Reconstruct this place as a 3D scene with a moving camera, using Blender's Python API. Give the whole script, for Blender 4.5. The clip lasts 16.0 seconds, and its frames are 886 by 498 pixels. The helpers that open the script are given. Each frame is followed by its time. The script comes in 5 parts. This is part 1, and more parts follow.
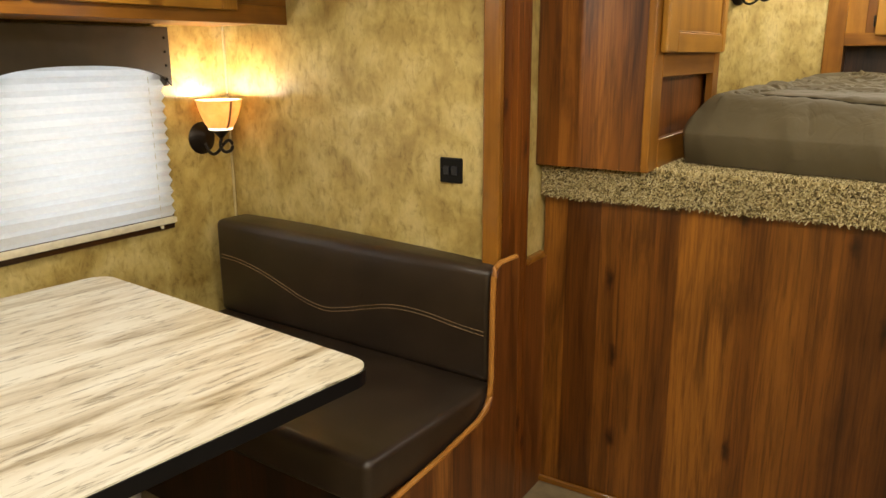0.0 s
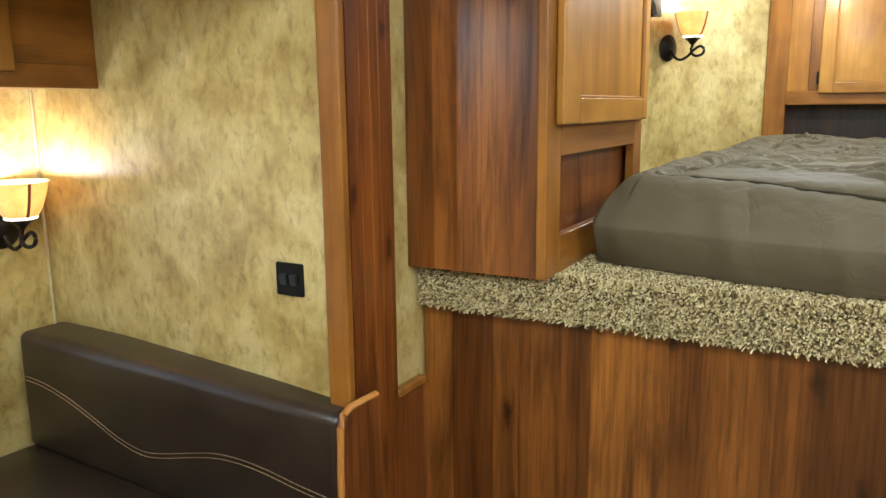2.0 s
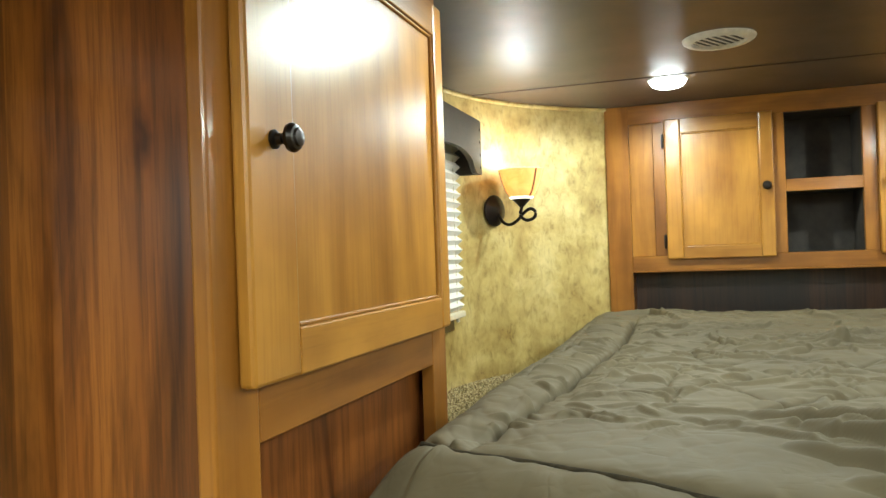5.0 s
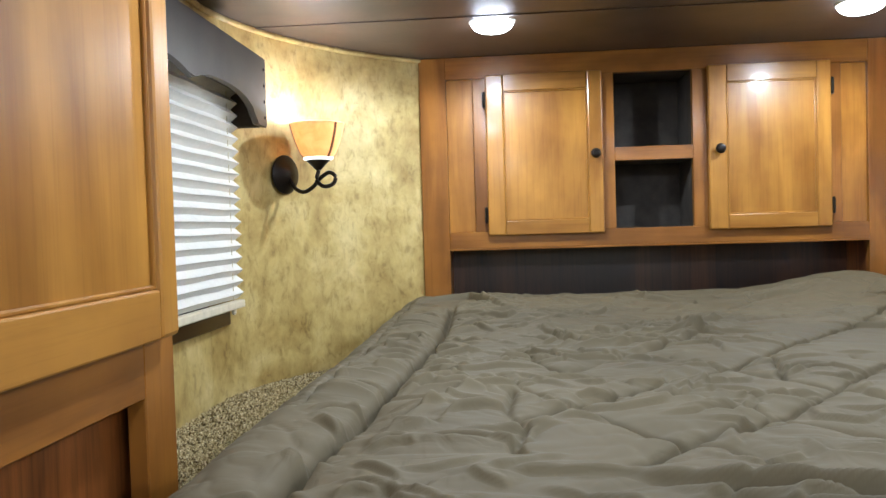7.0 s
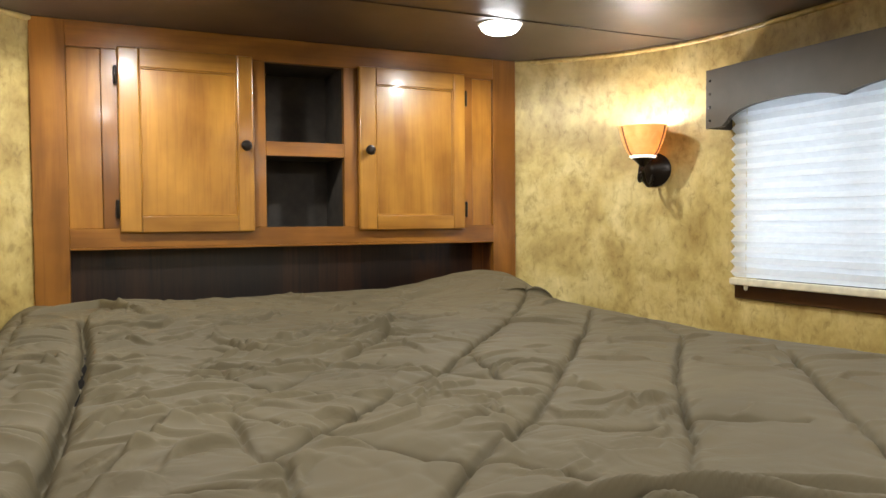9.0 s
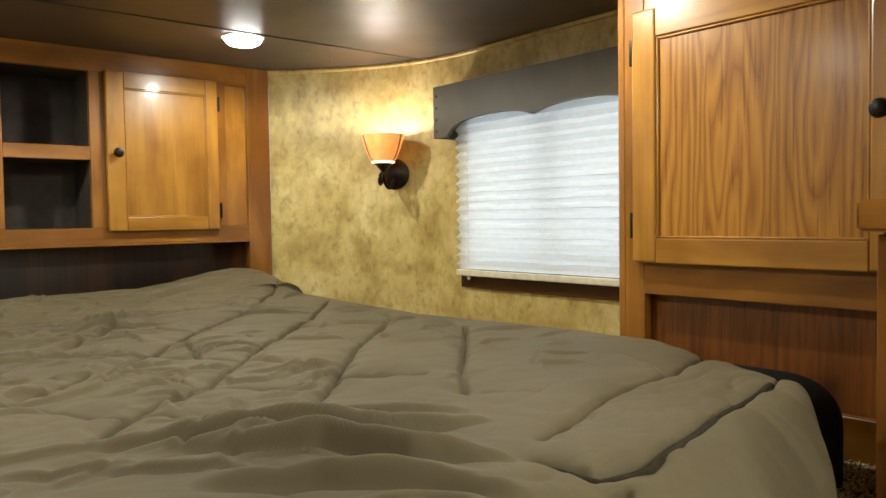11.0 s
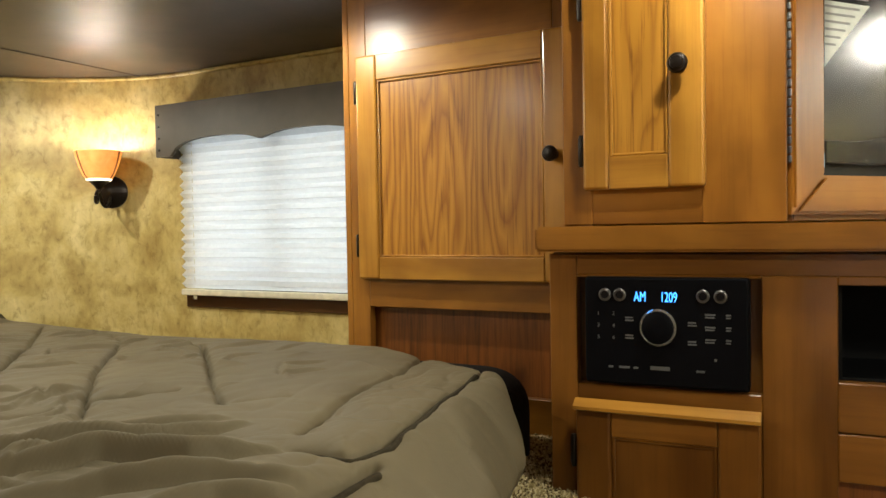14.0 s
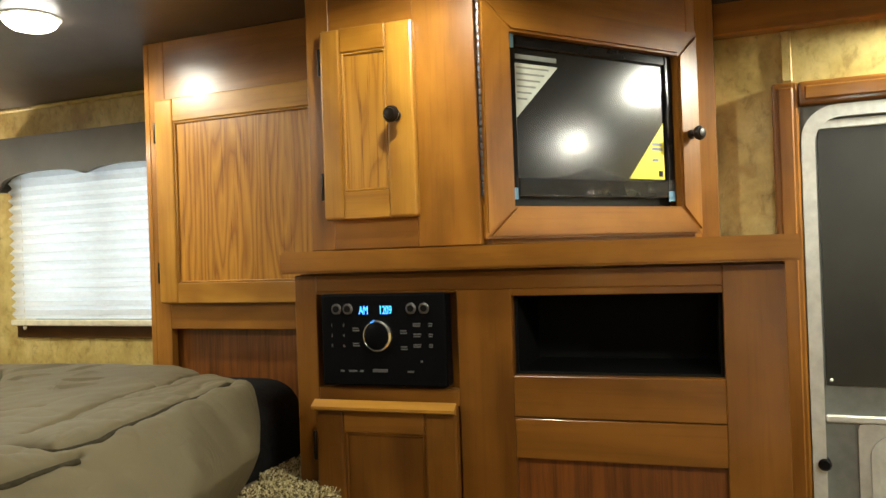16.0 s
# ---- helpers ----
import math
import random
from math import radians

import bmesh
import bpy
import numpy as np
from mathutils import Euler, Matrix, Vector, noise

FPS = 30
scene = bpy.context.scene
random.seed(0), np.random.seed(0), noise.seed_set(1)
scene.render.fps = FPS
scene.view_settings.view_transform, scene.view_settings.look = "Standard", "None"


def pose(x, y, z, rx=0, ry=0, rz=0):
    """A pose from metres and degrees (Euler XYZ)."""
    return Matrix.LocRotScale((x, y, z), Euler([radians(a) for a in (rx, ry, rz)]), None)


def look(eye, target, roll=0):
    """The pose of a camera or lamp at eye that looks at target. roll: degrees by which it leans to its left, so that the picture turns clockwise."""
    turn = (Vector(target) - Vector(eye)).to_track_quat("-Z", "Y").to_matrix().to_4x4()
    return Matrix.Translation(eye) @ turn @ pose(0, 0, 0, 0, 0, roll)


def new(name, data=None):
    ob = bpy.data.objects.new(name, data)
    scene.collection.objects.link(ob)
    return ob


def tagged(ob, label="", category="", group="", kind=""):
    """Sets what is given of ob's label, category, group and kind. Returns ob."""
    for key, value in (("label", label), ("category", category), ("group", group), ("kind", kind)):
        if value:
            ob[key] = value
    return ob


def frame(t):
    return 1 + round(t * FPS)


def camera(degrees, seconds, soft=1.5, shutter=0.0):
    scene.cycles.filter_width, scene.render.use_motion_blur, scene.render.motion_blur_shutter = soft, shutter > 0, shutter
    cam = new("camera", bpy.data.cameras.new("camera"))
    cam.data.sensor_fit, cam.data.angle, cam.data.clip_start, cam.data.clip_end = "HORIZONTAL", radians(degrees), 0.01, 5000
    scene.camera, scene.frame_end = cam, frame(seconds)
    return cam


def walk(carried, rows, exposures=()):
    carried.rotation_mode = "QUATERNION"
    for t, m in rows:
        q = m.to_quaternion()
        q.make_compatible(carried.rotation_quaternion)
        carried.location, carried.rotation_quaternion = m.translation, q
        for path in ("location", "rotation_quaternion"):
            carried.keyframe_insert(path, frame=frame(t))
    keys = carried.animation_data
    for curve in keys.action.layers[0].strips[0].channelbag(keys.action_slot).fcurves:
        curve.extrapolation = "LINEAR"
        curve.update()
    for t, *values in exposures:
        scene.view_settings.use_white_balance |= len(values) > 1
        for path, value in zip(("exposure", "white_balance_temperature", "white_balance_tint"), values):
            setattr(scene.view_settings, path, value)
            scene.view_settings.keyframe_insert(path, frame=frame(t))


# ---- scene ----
cam = camera(60.6, 16.0)
PATH = [
    (0, (-0.219, 0.231, 1.353), (-1.26, 1.865, 0.857), -0.3),
    (0.5, (-0.298, 0.371, 1.365), (-1.315, 2.031, 0.907), -1.9),
    (1, (-0.354, 0.508, 1.367), (-1.307, 2.211, 0.93), -2.0),
    (1.5, (-0.332, 0.655, 1.391), (-1.287, 2.361, 0.97), -1.3),
    (2, (-0.287, 0.809, 1.394), (-1.246, 2.525, 1.025), -0.6),
    (2.5, (-0.3, 0.955, 1.417), (-1.184, 2.723, 1.108), -1.9),
    (3, (-0.343, 1.083, 1.44), (-1.069, 2.94, 1.285), -0.7),
    (3.2, (-0.348, 1.138, 1.434), (-1.061, 3.0, 1.275), -1.8),
    (5.3, (-0.411, 1.653, 1.491), (-1.013, 3.56, 1.514), -2.4),
    (5.5, (-0.43, 1.693, 1.488), (-0.947, 3.625, 1.503), -3.4),
    (6, (-0.463, 1.808, 1.469), (-0.749, 3.786, 1.393), -2.4),
    (6.5, (-0.441, 1.946, 1.479), (-0.659, 3.934, 1.457), -2.1),
    (7, (-0.443, 2.056, 1.469), (-0.609, 4.048, 1.409), -1.7),
    (7.5, (-0.462, 2.114, 1.478), (-0.438, 4.113, 1.407), -1.9),
    (8, (-0.523, 2.183, 1.483), (-0.191, 4.155, 1.449), -2.7),
    (8.5, (-0.563, 2.223, 1.471), (0.032, 4.131, 1.402), -1.0),
    (9, (-0.574, 2.226, 1.461), (0.268, 4.039, 1.387), -0.4),
    (9.5, (-0.584, 2.198, 1.459), (0.473, 3.892, 1.353), -0.4),
    (10, (-0.572, 2.142, 1.47), (0.644, 3.727, 1.39), -0.2),
    (10.2, (-0.52, 2.095, 1.46), (0.714, 3.667, 1.384), -0.2),
    (12.3, (-0.571, 1.906, 1.462), (0.86, 3.302, 1.394), -1.8),
    (12.5, (-0.577, 1.905, 1.462), (0.897, 3.256, 1.405), -1.6),
    (13, (-0.617, 1.922, 1.47), (0.98, 3.124, 1.41), -0.9),
    (13.5, (-0.658, 1.925, 1.474), (1.019, 3.012, 1.408), -0.9),
    (14, (-0.671, 1.901, 1.477), (1.081, 2.863, 1.422), -1.0),
    (14.5, (-0.672, 1.84, 1.478), (1.119, 2.727, 1.42), -0.1),
    (15, (-0.69, 1.73, 1.483), (1.128, 2.563, 1.431), -0.6),
    (15.5, (-0.723, 1.629, 1.472), (1.11, 2.428, 1.436), -1.2),
    (16, (-0.73, 1.553, 1.465), (1.128, 2.293, 1.476), -2.0),
]
# the clip's camera brightens and cools its picture as it nears the bed
LIGHT = [
    (0.0, 0.2, 7000, 13),
    (1.5, 0.45, 5900, 9),
    (2.5, 0.66, 5000, 8),
    (3.2, 0.74, 4900, 15),
    (5.5, 0.42, 5700, -4),
    (7.0, 0.30, 5100, 12),
    (8.5, 0.20, 5500, 14),
    (10.0, 0.05, 6700, 7),
    (12.5, 0.0, 6000, 9),
    (14.0, 0.05, 6600, 8),
    (16.0, 0.22, 6500, 4),
]
walk(cam, [(t, look(eye, target, roll)) for t, eye, target, roll in PATH], LIGHT)


# ---- world and lights ----
world = bpy.data.worlds.new("world")
scene.world = world
world.use_nodes = True
wn = world.node_tree.nodes
sky = wn.new("ShaderNodeTexSky")
sky.sky_type, sky.sun_disc = "NISHITA", False
sky.sun_elevation, sky.sun_rotation = radians(50), radians(200)
world.node_tree.links.new(sky.outputs[0], wn["Background"].inputs[0])
wn["Background"].inputs[1].default_value = 0.12

sun = new("sun", bpy.data.lights.new("sun", "SUN"))
sun.data.energy, sun.data.angle, sun.data.color = 1.0, radians(10), (1, 0.97, 0.93)
sun.matrix_world = look((0, 0, 0), (-0.22, 0.6, -0.77))

WARM = (1.0, 0.97, 0.95)
PUCK = (1.0, 0.96, 0.82)
BED_WATTS, MAIN_WATTS, STEP_WATTS, SCONCE_WATTS = 14.0, 20.5, 9.5, 4.5
# those at (-0.40, 1.10) and (-0.50, 0.20) are unseen, added to brighten the main room
PUCKS = ((-0.464, 4.14), (0.497, 4.135), (0.50, 3.01), (-0.51, 3.05), (-0.40, 1.10), (0.32, 2.00), (1.08, 0.95), (-0.50, 0.20), (0.90, -0.25))
CEIL = 2.02

# daylight in the openings of the two bright windows
for at, side, wide, high, watts in (((1.235, 3.49, 1.56), 1, 0.74, 0.52, 3.0), ((-2.405, 1.30, 1.12), -1, 1.0, 0.48, 3.5)):
    day = new("window_daylight", bpy.data.lights.new("window_daylight", "AREA"))
    day.data.shape, day.data.size, day.data.size_y, day.data.energy, day.data.color = "RECTANGLE", wide, high, watts, (0.80, 0.90, 1.0)
    day.matrix_world = look(at, (at[0] - side, at[1], at[2]))


# ---- materials ----
def mat(name):
    m = bpy.data.materials.new(name)
    m.use_nodes = True
    return m, m.node_tree.nodes, m.node_tree.links, m.node_tree.nodes["Principled BSDF"]


def ramp(nodes, stops):
    r = nodes.new("ShaderNodeValToRGB")
    el = r.color_ramp.elements
    while len(el) < len(stops):
        el.new(0.5)
    for e, (p, c) in zip(el, stops):
        e.position, e.color = p, (*c, 1)
    return r


def coords(nodes, links, scale, jitter=True):
    """Object coordinates in metres, shifted by a random amount for each object."""
    tc, mp = nodes.new("ShaderNodeTexCoord"), nodes.new("ShaderNodeMapping")
    mp.inputs["Scale"].default_value = scale
    links.new(tc.outputs["Object"], mp.inputs["Vector"])
    if jitter:
        info, mul = nodes.new("ShaderNodeObjectInfo"), nodes.new("ShaderNodeMath")
        mul.operation, mul.inputs[1].default_value = "MULTIPLY", 37.0
        links.new(info.outputs["Random"], mul.inputs[0])
        comb = nodes.new("ShaderNodeCombineXYZ")
        for k in range(3):
            links.new(mul.outputs[0], comb.inputs[k])
        links.new(comb.outputs[0], mp.inputs["Location"])
    return mp


def noise_node(nodes, links, vec, scale, detail=4, rough=0.55, dist=0.0):
    n = nodes.new("ShaderNodeTexNoise")
    n.inputs["Scale"].default_value, n.inputs["Detail"].default_value = scale, detail
    n.inputs["Roughness"].default_value, n.inputs["Distortion"].default_value = rough, dist
    links.new(vec.outputs[0], n.inputs["Vector"])
    return n


def mix(nodes, links, a, b, fac, mode="MIX"):
    m = nodes.new("ShaderNodeMix")
    m.data_type, m.blend_type = "RGBA", mode
    for sock, v in ((m.inputs[6], a), (m.inputs[7], b), (m.inputs[0], fac)):
        if isinstance(v, (int, float)):
            sock.default_value = v
        elif isinstance(v, tuple):
            sock.default_value = (*v, 1)
        else:
            links.new(v, sock)
    return m.outputs[2]


def bump(nodes, links, bsdf, height, strength, distance=0.002):
    b = nodes.new("ShaderNodeBump")
    b.inputs["Strength"].default_value, b.inputs["Distance"].default_value = strength, distance
    links.new(height, b.inputs["Height"])
    links.new(b.outputs[0], bsdf.inputs["Normal"])


def plain(name, color, rough=0.5, metal=0.0, grain=0.08, scale=40.0, relief=0.15):
    """A painted, plastic or metal surface with faint mottling and fine relief."""
    m, n, l, b = mat(name)
    v = coords(n, l, (1, 1, 1))
    t = noise_node(n, l, v, scale)
    dark = tuple(c * (1 - grain * 2) for c in color)
    lite = tuple(min(1, c * (1 + grain)) for c in color)
    r = ramp(n, [(0.3, dark), (0.7, lite)])
    l.new(t.outputs["Fac"], r.inputs["Fac"])
    l.new(r.outputs[0], b.inputs["Base Color"])
    b.inputs["Roughness"].default_value, b.inputs["Metallic"].default_value = rough, metal
    f = noise_node(n, l, v, scale * 12, 2)
    bump(n, l, b, f.outputs["Fac"], relief, 0.0004)
    return m


def glow(name, color, strength):
    m, n, l, b = mat(name)
    b.inputs["Base Color"].default_value = (*color, 1)
    b.inputs["Emission Color"].default_value = (*color, 1)
    b.inputs["Emission Strength"].default_value = strength
    return m


def wood(name, lo, hi, axis, rough=0.34, figure=1.0, coat=0.28, pore=0.25):
    """Varnished timber with its grain along one axis."""
    m, n, l, b = mat(name)
    s = [8.5, 8.5, 8.5]
    s["xyz".index(axis)] = 1.6
    v = coords(n, l, s)
    big = noise_node(n, l, v, 1.0, 3, 0.5, 1.2 * figure)
    w = n.new("ShaderNodeTexWave")
    w.wave_type, w.rings_direction = "RINGS", "SPHERICAL"
    w.inputs["Scale"].default_value, w.inputs["Distortion"].default_value = 0.45, 5.0 * figure
    w.inputs["Detail"].default_value, w.inputs["Detail Scale"].default_value = 3.0, 0.7
    l.new(v.outputs[0], w.inputs["Vector"])
    s2 = [120.0, 120.0, 120.0]
    s2["xyz".index(axis)] = 4.0
    v2 = coords(n, l, s2)
    fine = noise_node(n, l, v2, 1.0, 4, 0.65, 0.3)
    mid = tuple((p + q) / 2 for p, q in zip(lo, hi))
    r = ramp(n, [(0.34, lo), (0.5, mid), (0.66, hi)])
    c = mix(n, l, big.outputs["Fac"], w.outputs["Fac"], 0.12)
    l.new(c, r.inputs["Fac"])
    rf = ramp(n, [(0.36, (0.60, 0.50, 0.42)), (0.5, (1.03, 1.03, 1.03))])
    l.new(fine.outputs["Fac"], rf.inputs["Fac"])
    blot = noise_node(n, l, coords(n, l, (1, 1, 1)), 9.0, 3)
    rb = ramp(n, [(0.3, (0.80, 0.76, 0.70)), (0.65, (1.06, 1.05, 1.0))])
    l.new(blot.outputs["Fac"], rb.inputs["Fac"])
    col = mix(n, l, r.outputs[0], rf.outputs[0], pore, "MULTIPLY")
    col = mix(n, l, col, rb.outputs[0], 0.8, "MULTIPLY")
    l.new(col, b.inputs["Base Color"])
    b.inputs["Roughness"].default_value = rough
    b.inputs["Coat Weight"].default_value, b.inputs["Coat Roughness"].default_value = coat, 0.12
    b.inputs["Specular IOR Level"].default_value = 0.35
    bump(n, l, b, fine.outputs["Fac"], 0.2, 0.0006)
    return m


def oak(name, line, lo, hi, relief):
    """Flat-sawn oak: long pointed figure and open pores, upright."""
    m, n, l, b = mat(name)
    v = coords(n, l, (1, 1, 0.12))
    w = n.new("ShaderNodeTexWave")
    w.wave_type, w.bands_direction, w.wave_profile = "BANDS", "X", "SAW"
    for key, value in (("Scale", 11.0), ("Distortion", 34.0), ("Detail", 2.5), ("Detail Scale", 1.1), ("Detail Roughness", 0.4)):
        w.inputs[key].default_value = value
    l.new(v.outputs[0], w.inputs["Vector"])
    r = ramp(n, [(0.0, line), (0.16, lo), (0.55, hi), (0.92, lo), (1.0, line)])
    l.new(w.outputs["Fac"], r.inputs["Fac"])
    fine = noise_node(n, l, coords(n, l, (170, 170, 5.0)), 1.0, 4, 0.65, 0.3)
    rf = ramp(n, [(0.34, (0.42, 0.32, 0.24)), (0.46, (1.02, 1.02, 1.02))])
    l.new(fine.outputs["Fac"], rf.inputs["Fac"])
    blot = noise_node(n, l, coords(n, l, (4, 4, 1.2)), 1.5, 3)
    rb = ramp(n, [(0.3, (0.74, 0.68, 0.60)), (0.66, (1.10, 1.08, 1.02))])
    l.new(blot.outputs["Fac"], rb.inputs["Fac"])
    c = mix(n, l, r.outputs[0], rf.outputs[0], 0.7, "MULTIPLY")
    l.new(mix(n, l, c, rb.outputs[0], 0.9, "MULTIPLY"), b.inputs["Base Color"])
    b.inputs["Roughness"].default_value = 0.36
    b.inputs["Coat Weight"].default_value, b.inputs["Coat Roughness"].default_value = 0.15, 0.2
    b.inputs["Specular IOR Level"].default_value = 0.35
    bump(n, l, b, fine.outputs["Fac"], relief, 0.0012)
    return m


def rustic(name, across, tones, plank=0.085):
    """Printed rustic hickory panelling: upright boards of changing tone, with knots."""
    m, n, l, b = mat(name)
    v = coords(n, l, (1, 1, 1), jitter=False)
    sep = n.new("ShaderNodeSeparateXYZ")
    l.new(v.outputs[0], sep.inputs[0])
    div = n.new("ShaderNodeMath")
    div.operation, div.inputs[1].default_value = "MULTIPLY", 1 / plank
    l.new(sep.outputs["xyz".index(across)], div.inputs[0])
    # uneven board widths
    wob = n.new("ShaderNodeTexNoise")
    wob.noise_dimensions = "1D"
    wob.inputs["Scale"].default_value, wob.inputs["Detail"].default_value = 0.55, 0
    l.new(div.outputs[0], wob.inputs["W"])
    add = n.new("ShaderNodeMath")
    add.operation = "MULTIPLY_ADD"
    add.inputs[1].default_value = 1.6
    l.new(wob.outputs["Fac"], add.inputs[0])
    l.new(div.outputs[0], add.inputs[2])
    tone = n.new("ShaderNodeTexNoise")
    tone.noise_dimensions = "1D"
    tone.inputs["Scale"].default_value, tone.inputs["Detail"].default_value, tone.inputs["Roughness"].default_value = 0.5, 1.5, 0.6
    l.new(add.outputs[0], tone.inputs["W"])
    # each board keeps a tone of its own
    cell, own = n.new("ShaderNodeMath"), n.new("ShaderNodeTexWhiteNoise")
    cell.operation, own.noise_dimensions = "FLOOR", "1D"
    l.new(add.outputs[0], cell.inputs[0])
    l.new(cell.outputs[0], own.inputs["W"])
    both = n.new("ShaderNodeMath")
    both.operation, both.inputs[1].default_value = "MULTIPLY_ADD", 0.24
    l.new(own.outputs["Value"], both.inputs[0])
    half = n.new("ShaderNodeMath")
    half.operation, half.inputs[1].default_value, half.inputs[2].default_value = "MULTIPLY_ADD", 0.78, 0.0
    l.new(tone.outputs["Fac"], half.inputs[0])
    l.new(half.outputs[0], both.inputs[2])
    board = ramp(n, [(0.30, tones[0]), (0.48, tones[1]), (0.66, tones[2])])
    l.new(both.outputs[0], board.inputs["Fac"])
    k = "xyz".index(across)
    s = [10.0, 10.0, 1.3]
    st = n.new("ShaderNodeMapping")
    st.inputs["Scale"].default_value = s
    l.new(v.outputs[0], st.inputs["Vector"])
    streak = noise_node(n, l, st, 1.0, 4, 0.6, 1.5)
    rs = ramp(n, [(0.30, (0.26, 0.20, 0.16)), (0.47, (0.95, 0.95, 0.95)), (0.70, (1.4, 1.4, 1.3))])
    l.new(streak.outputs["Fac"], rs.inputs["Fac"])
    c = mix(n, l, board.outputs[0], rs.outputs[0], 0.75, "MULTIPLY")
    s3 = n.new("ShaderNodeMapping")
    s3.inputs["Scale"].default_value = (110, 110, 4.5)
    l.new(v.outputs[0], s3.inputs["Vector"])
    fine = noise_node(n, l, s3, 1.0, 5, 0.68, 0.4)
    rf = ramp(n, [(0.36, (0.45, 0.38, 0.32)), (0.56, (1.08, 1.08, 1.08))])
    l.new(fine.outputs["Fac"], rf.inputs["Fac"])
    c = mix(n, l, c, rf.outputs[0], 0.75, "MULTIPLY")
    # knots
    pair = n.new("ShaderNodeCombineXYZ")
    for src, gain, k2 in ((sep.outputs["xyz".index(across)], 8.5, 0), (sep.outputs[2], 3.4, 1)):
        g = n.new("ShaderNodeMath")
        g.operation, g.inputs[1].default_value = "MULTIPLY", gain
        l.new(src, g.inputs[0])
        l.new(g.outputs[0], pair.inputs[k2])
    warp = noise_node(n, l, v, 22, 2)
    wm = mix(n, l, pair.outputs[0], warp.outputs["Color"], 0.22, "ADD")
    vor = n.new("ShaderNodeTexVoronoi")
    vor.voronoi_dimensions = "2D"
    vor.inputs["Scale"].default_value = 1.0
    l.new(wm, vor.inputs["Vector"])
    pick, rare, far = n.new("ShaderNodeSeparateColor"), n.new("ShaderNodeMath"), n.new("ShaderNodeMath")
    l.new(vor.outputs["Color"], pick.inputs[0])
    rare.operation, rare.inputs[1].default_value = "GREATER_THAN", 0.30
    l.new(pick.outputs[0], rare.inputs[0])
    far.operation = "ADD"
    l.new(vor.outputs["Distance"], far.inputs[0])
    l.new(rare.outputs[0], far.inputs[1])
    rk = ramp(n, [(0.02, (0.08, 0.05, 0.04)), (0.07, (0.40, 0.32, 0.28)), (0.13, (0.85, 0.8, 0.76)), (0.2, (1, 1, 1))])
    l.new(far.outputs[0], rk.inputs["Fac"])
    c = mix(n, l, c, rk.outputs[0], 0.85, "MULTIPLY")
    l.new(c, b.inputs["Base Color"])
    b.inputs["Roughness"].default_value = 0.36
    b.inputs["Coat Weight"].default_value, b.inputs["Coat Roughness"].default_value = 0.15, 0.25
    bump(n, l, b, fine.outputs["Fac"], 0.12, 0.0005)
    return m


def wallpaper(name):
    """Sponged parchment wallpaper: tan, olive and ochre blots."""
    m, n, l, b = mat(name)
    v = coords(n, l, (1, 1, 1), jitter=False)
    a = noise_node(n, l, v, 6.0, 5, 0.62, 0.3)
    r = ramp(n, [(0.30, (0.295, 0.198, 0.052)), (0.5, (0.46, 0.350, 0.122)), (0.70, (0.61, 0.505, 0.23))])
    l.new(a.outputs["Fac"], r.inputs["Fac"])
    vs = n.new("ShaderNodeMapping")
    vs.inputs["Scale"].default_value = (1.25, 1.25, 0.8)
    l.new(v.outputs[0], vs.inputs["Vector"])
    d = noise_node(n, l, vs, 30.0, 6, 0.66, 0.5)
    rd = ramp(n, [(0.33, (0.60, 0.55, 0.44)), (0.42, (0.88, 0.85, 0.77)), (0.50, (1.02, 1.02, 1.0)), (0.66, (1.16, 1.16, 1.14))])
    l.new(d.outputs["Fac"], rd.inputs["Fac"])
    c = mix(n, l, r.outputs[0], rd.outputs[0], 0.8, "MULTIPLY")
    s = n.new("ShaderNodeMapping")
    s.inputs["Scale"].default_value = (34, 34, 20)
    s.inputs["Rotation"].default_value = (0.4, 0.5, 0.6)
    l.new(v.outputs[0], s.inputs["Vector"])
    fl = noise_node(n, l, s, 1.6, 3, 0.6, 0.5)
    rf = ramp(n, [(0.27, (0.45, 0.38, 0.30)), (0.34, (1, 1, 1))])
    l.new(fl.outputs["Fac"], rf.inputs["Fac"])
    c = mix(n, l, c, rf.outputs[0], 0.45, "MULTIPLY")
    l.new(c, b.inputs["Base Color"])
    b.inputs["Roughness"].default_value = 0.42
    g = noise_node(n, l, v, 300.0, 2)
    bump(n, l, b, g.outputs["Fac"], 0.2, 0.0006)
    return m


def vinyl(name, color, rough):
    m, n, l, b = mat(name)
    v = coords(n, l, (1, 1, 1))
    a = noise_node(n, l, v, 7.0, 4)
    r = ramp(n, [(0.3, tuple(c * 0.75 for c in color)), (0.7, tuple(c * 1.2 for c in color))])
    l.new(a.outputs["Fac"], r.inputs["Fac"])
    l.new(r.outputs[0], b.inputs["Base Color"])
    b.inputs["Roughness"].default_value = rough
    vor = n.new("ShaderNodeTexVoronoi")
    vor.inputs["Scale"].default_value = 420.0
    l.new(v.outputs[0], vor.inputs["Vector"])
    h = mix(n, l, vor.outputs["Distance"], a.outputs["Fac"], 0.4)
    bump(n, l, b, h, 0.25, 0.0012)
    return m


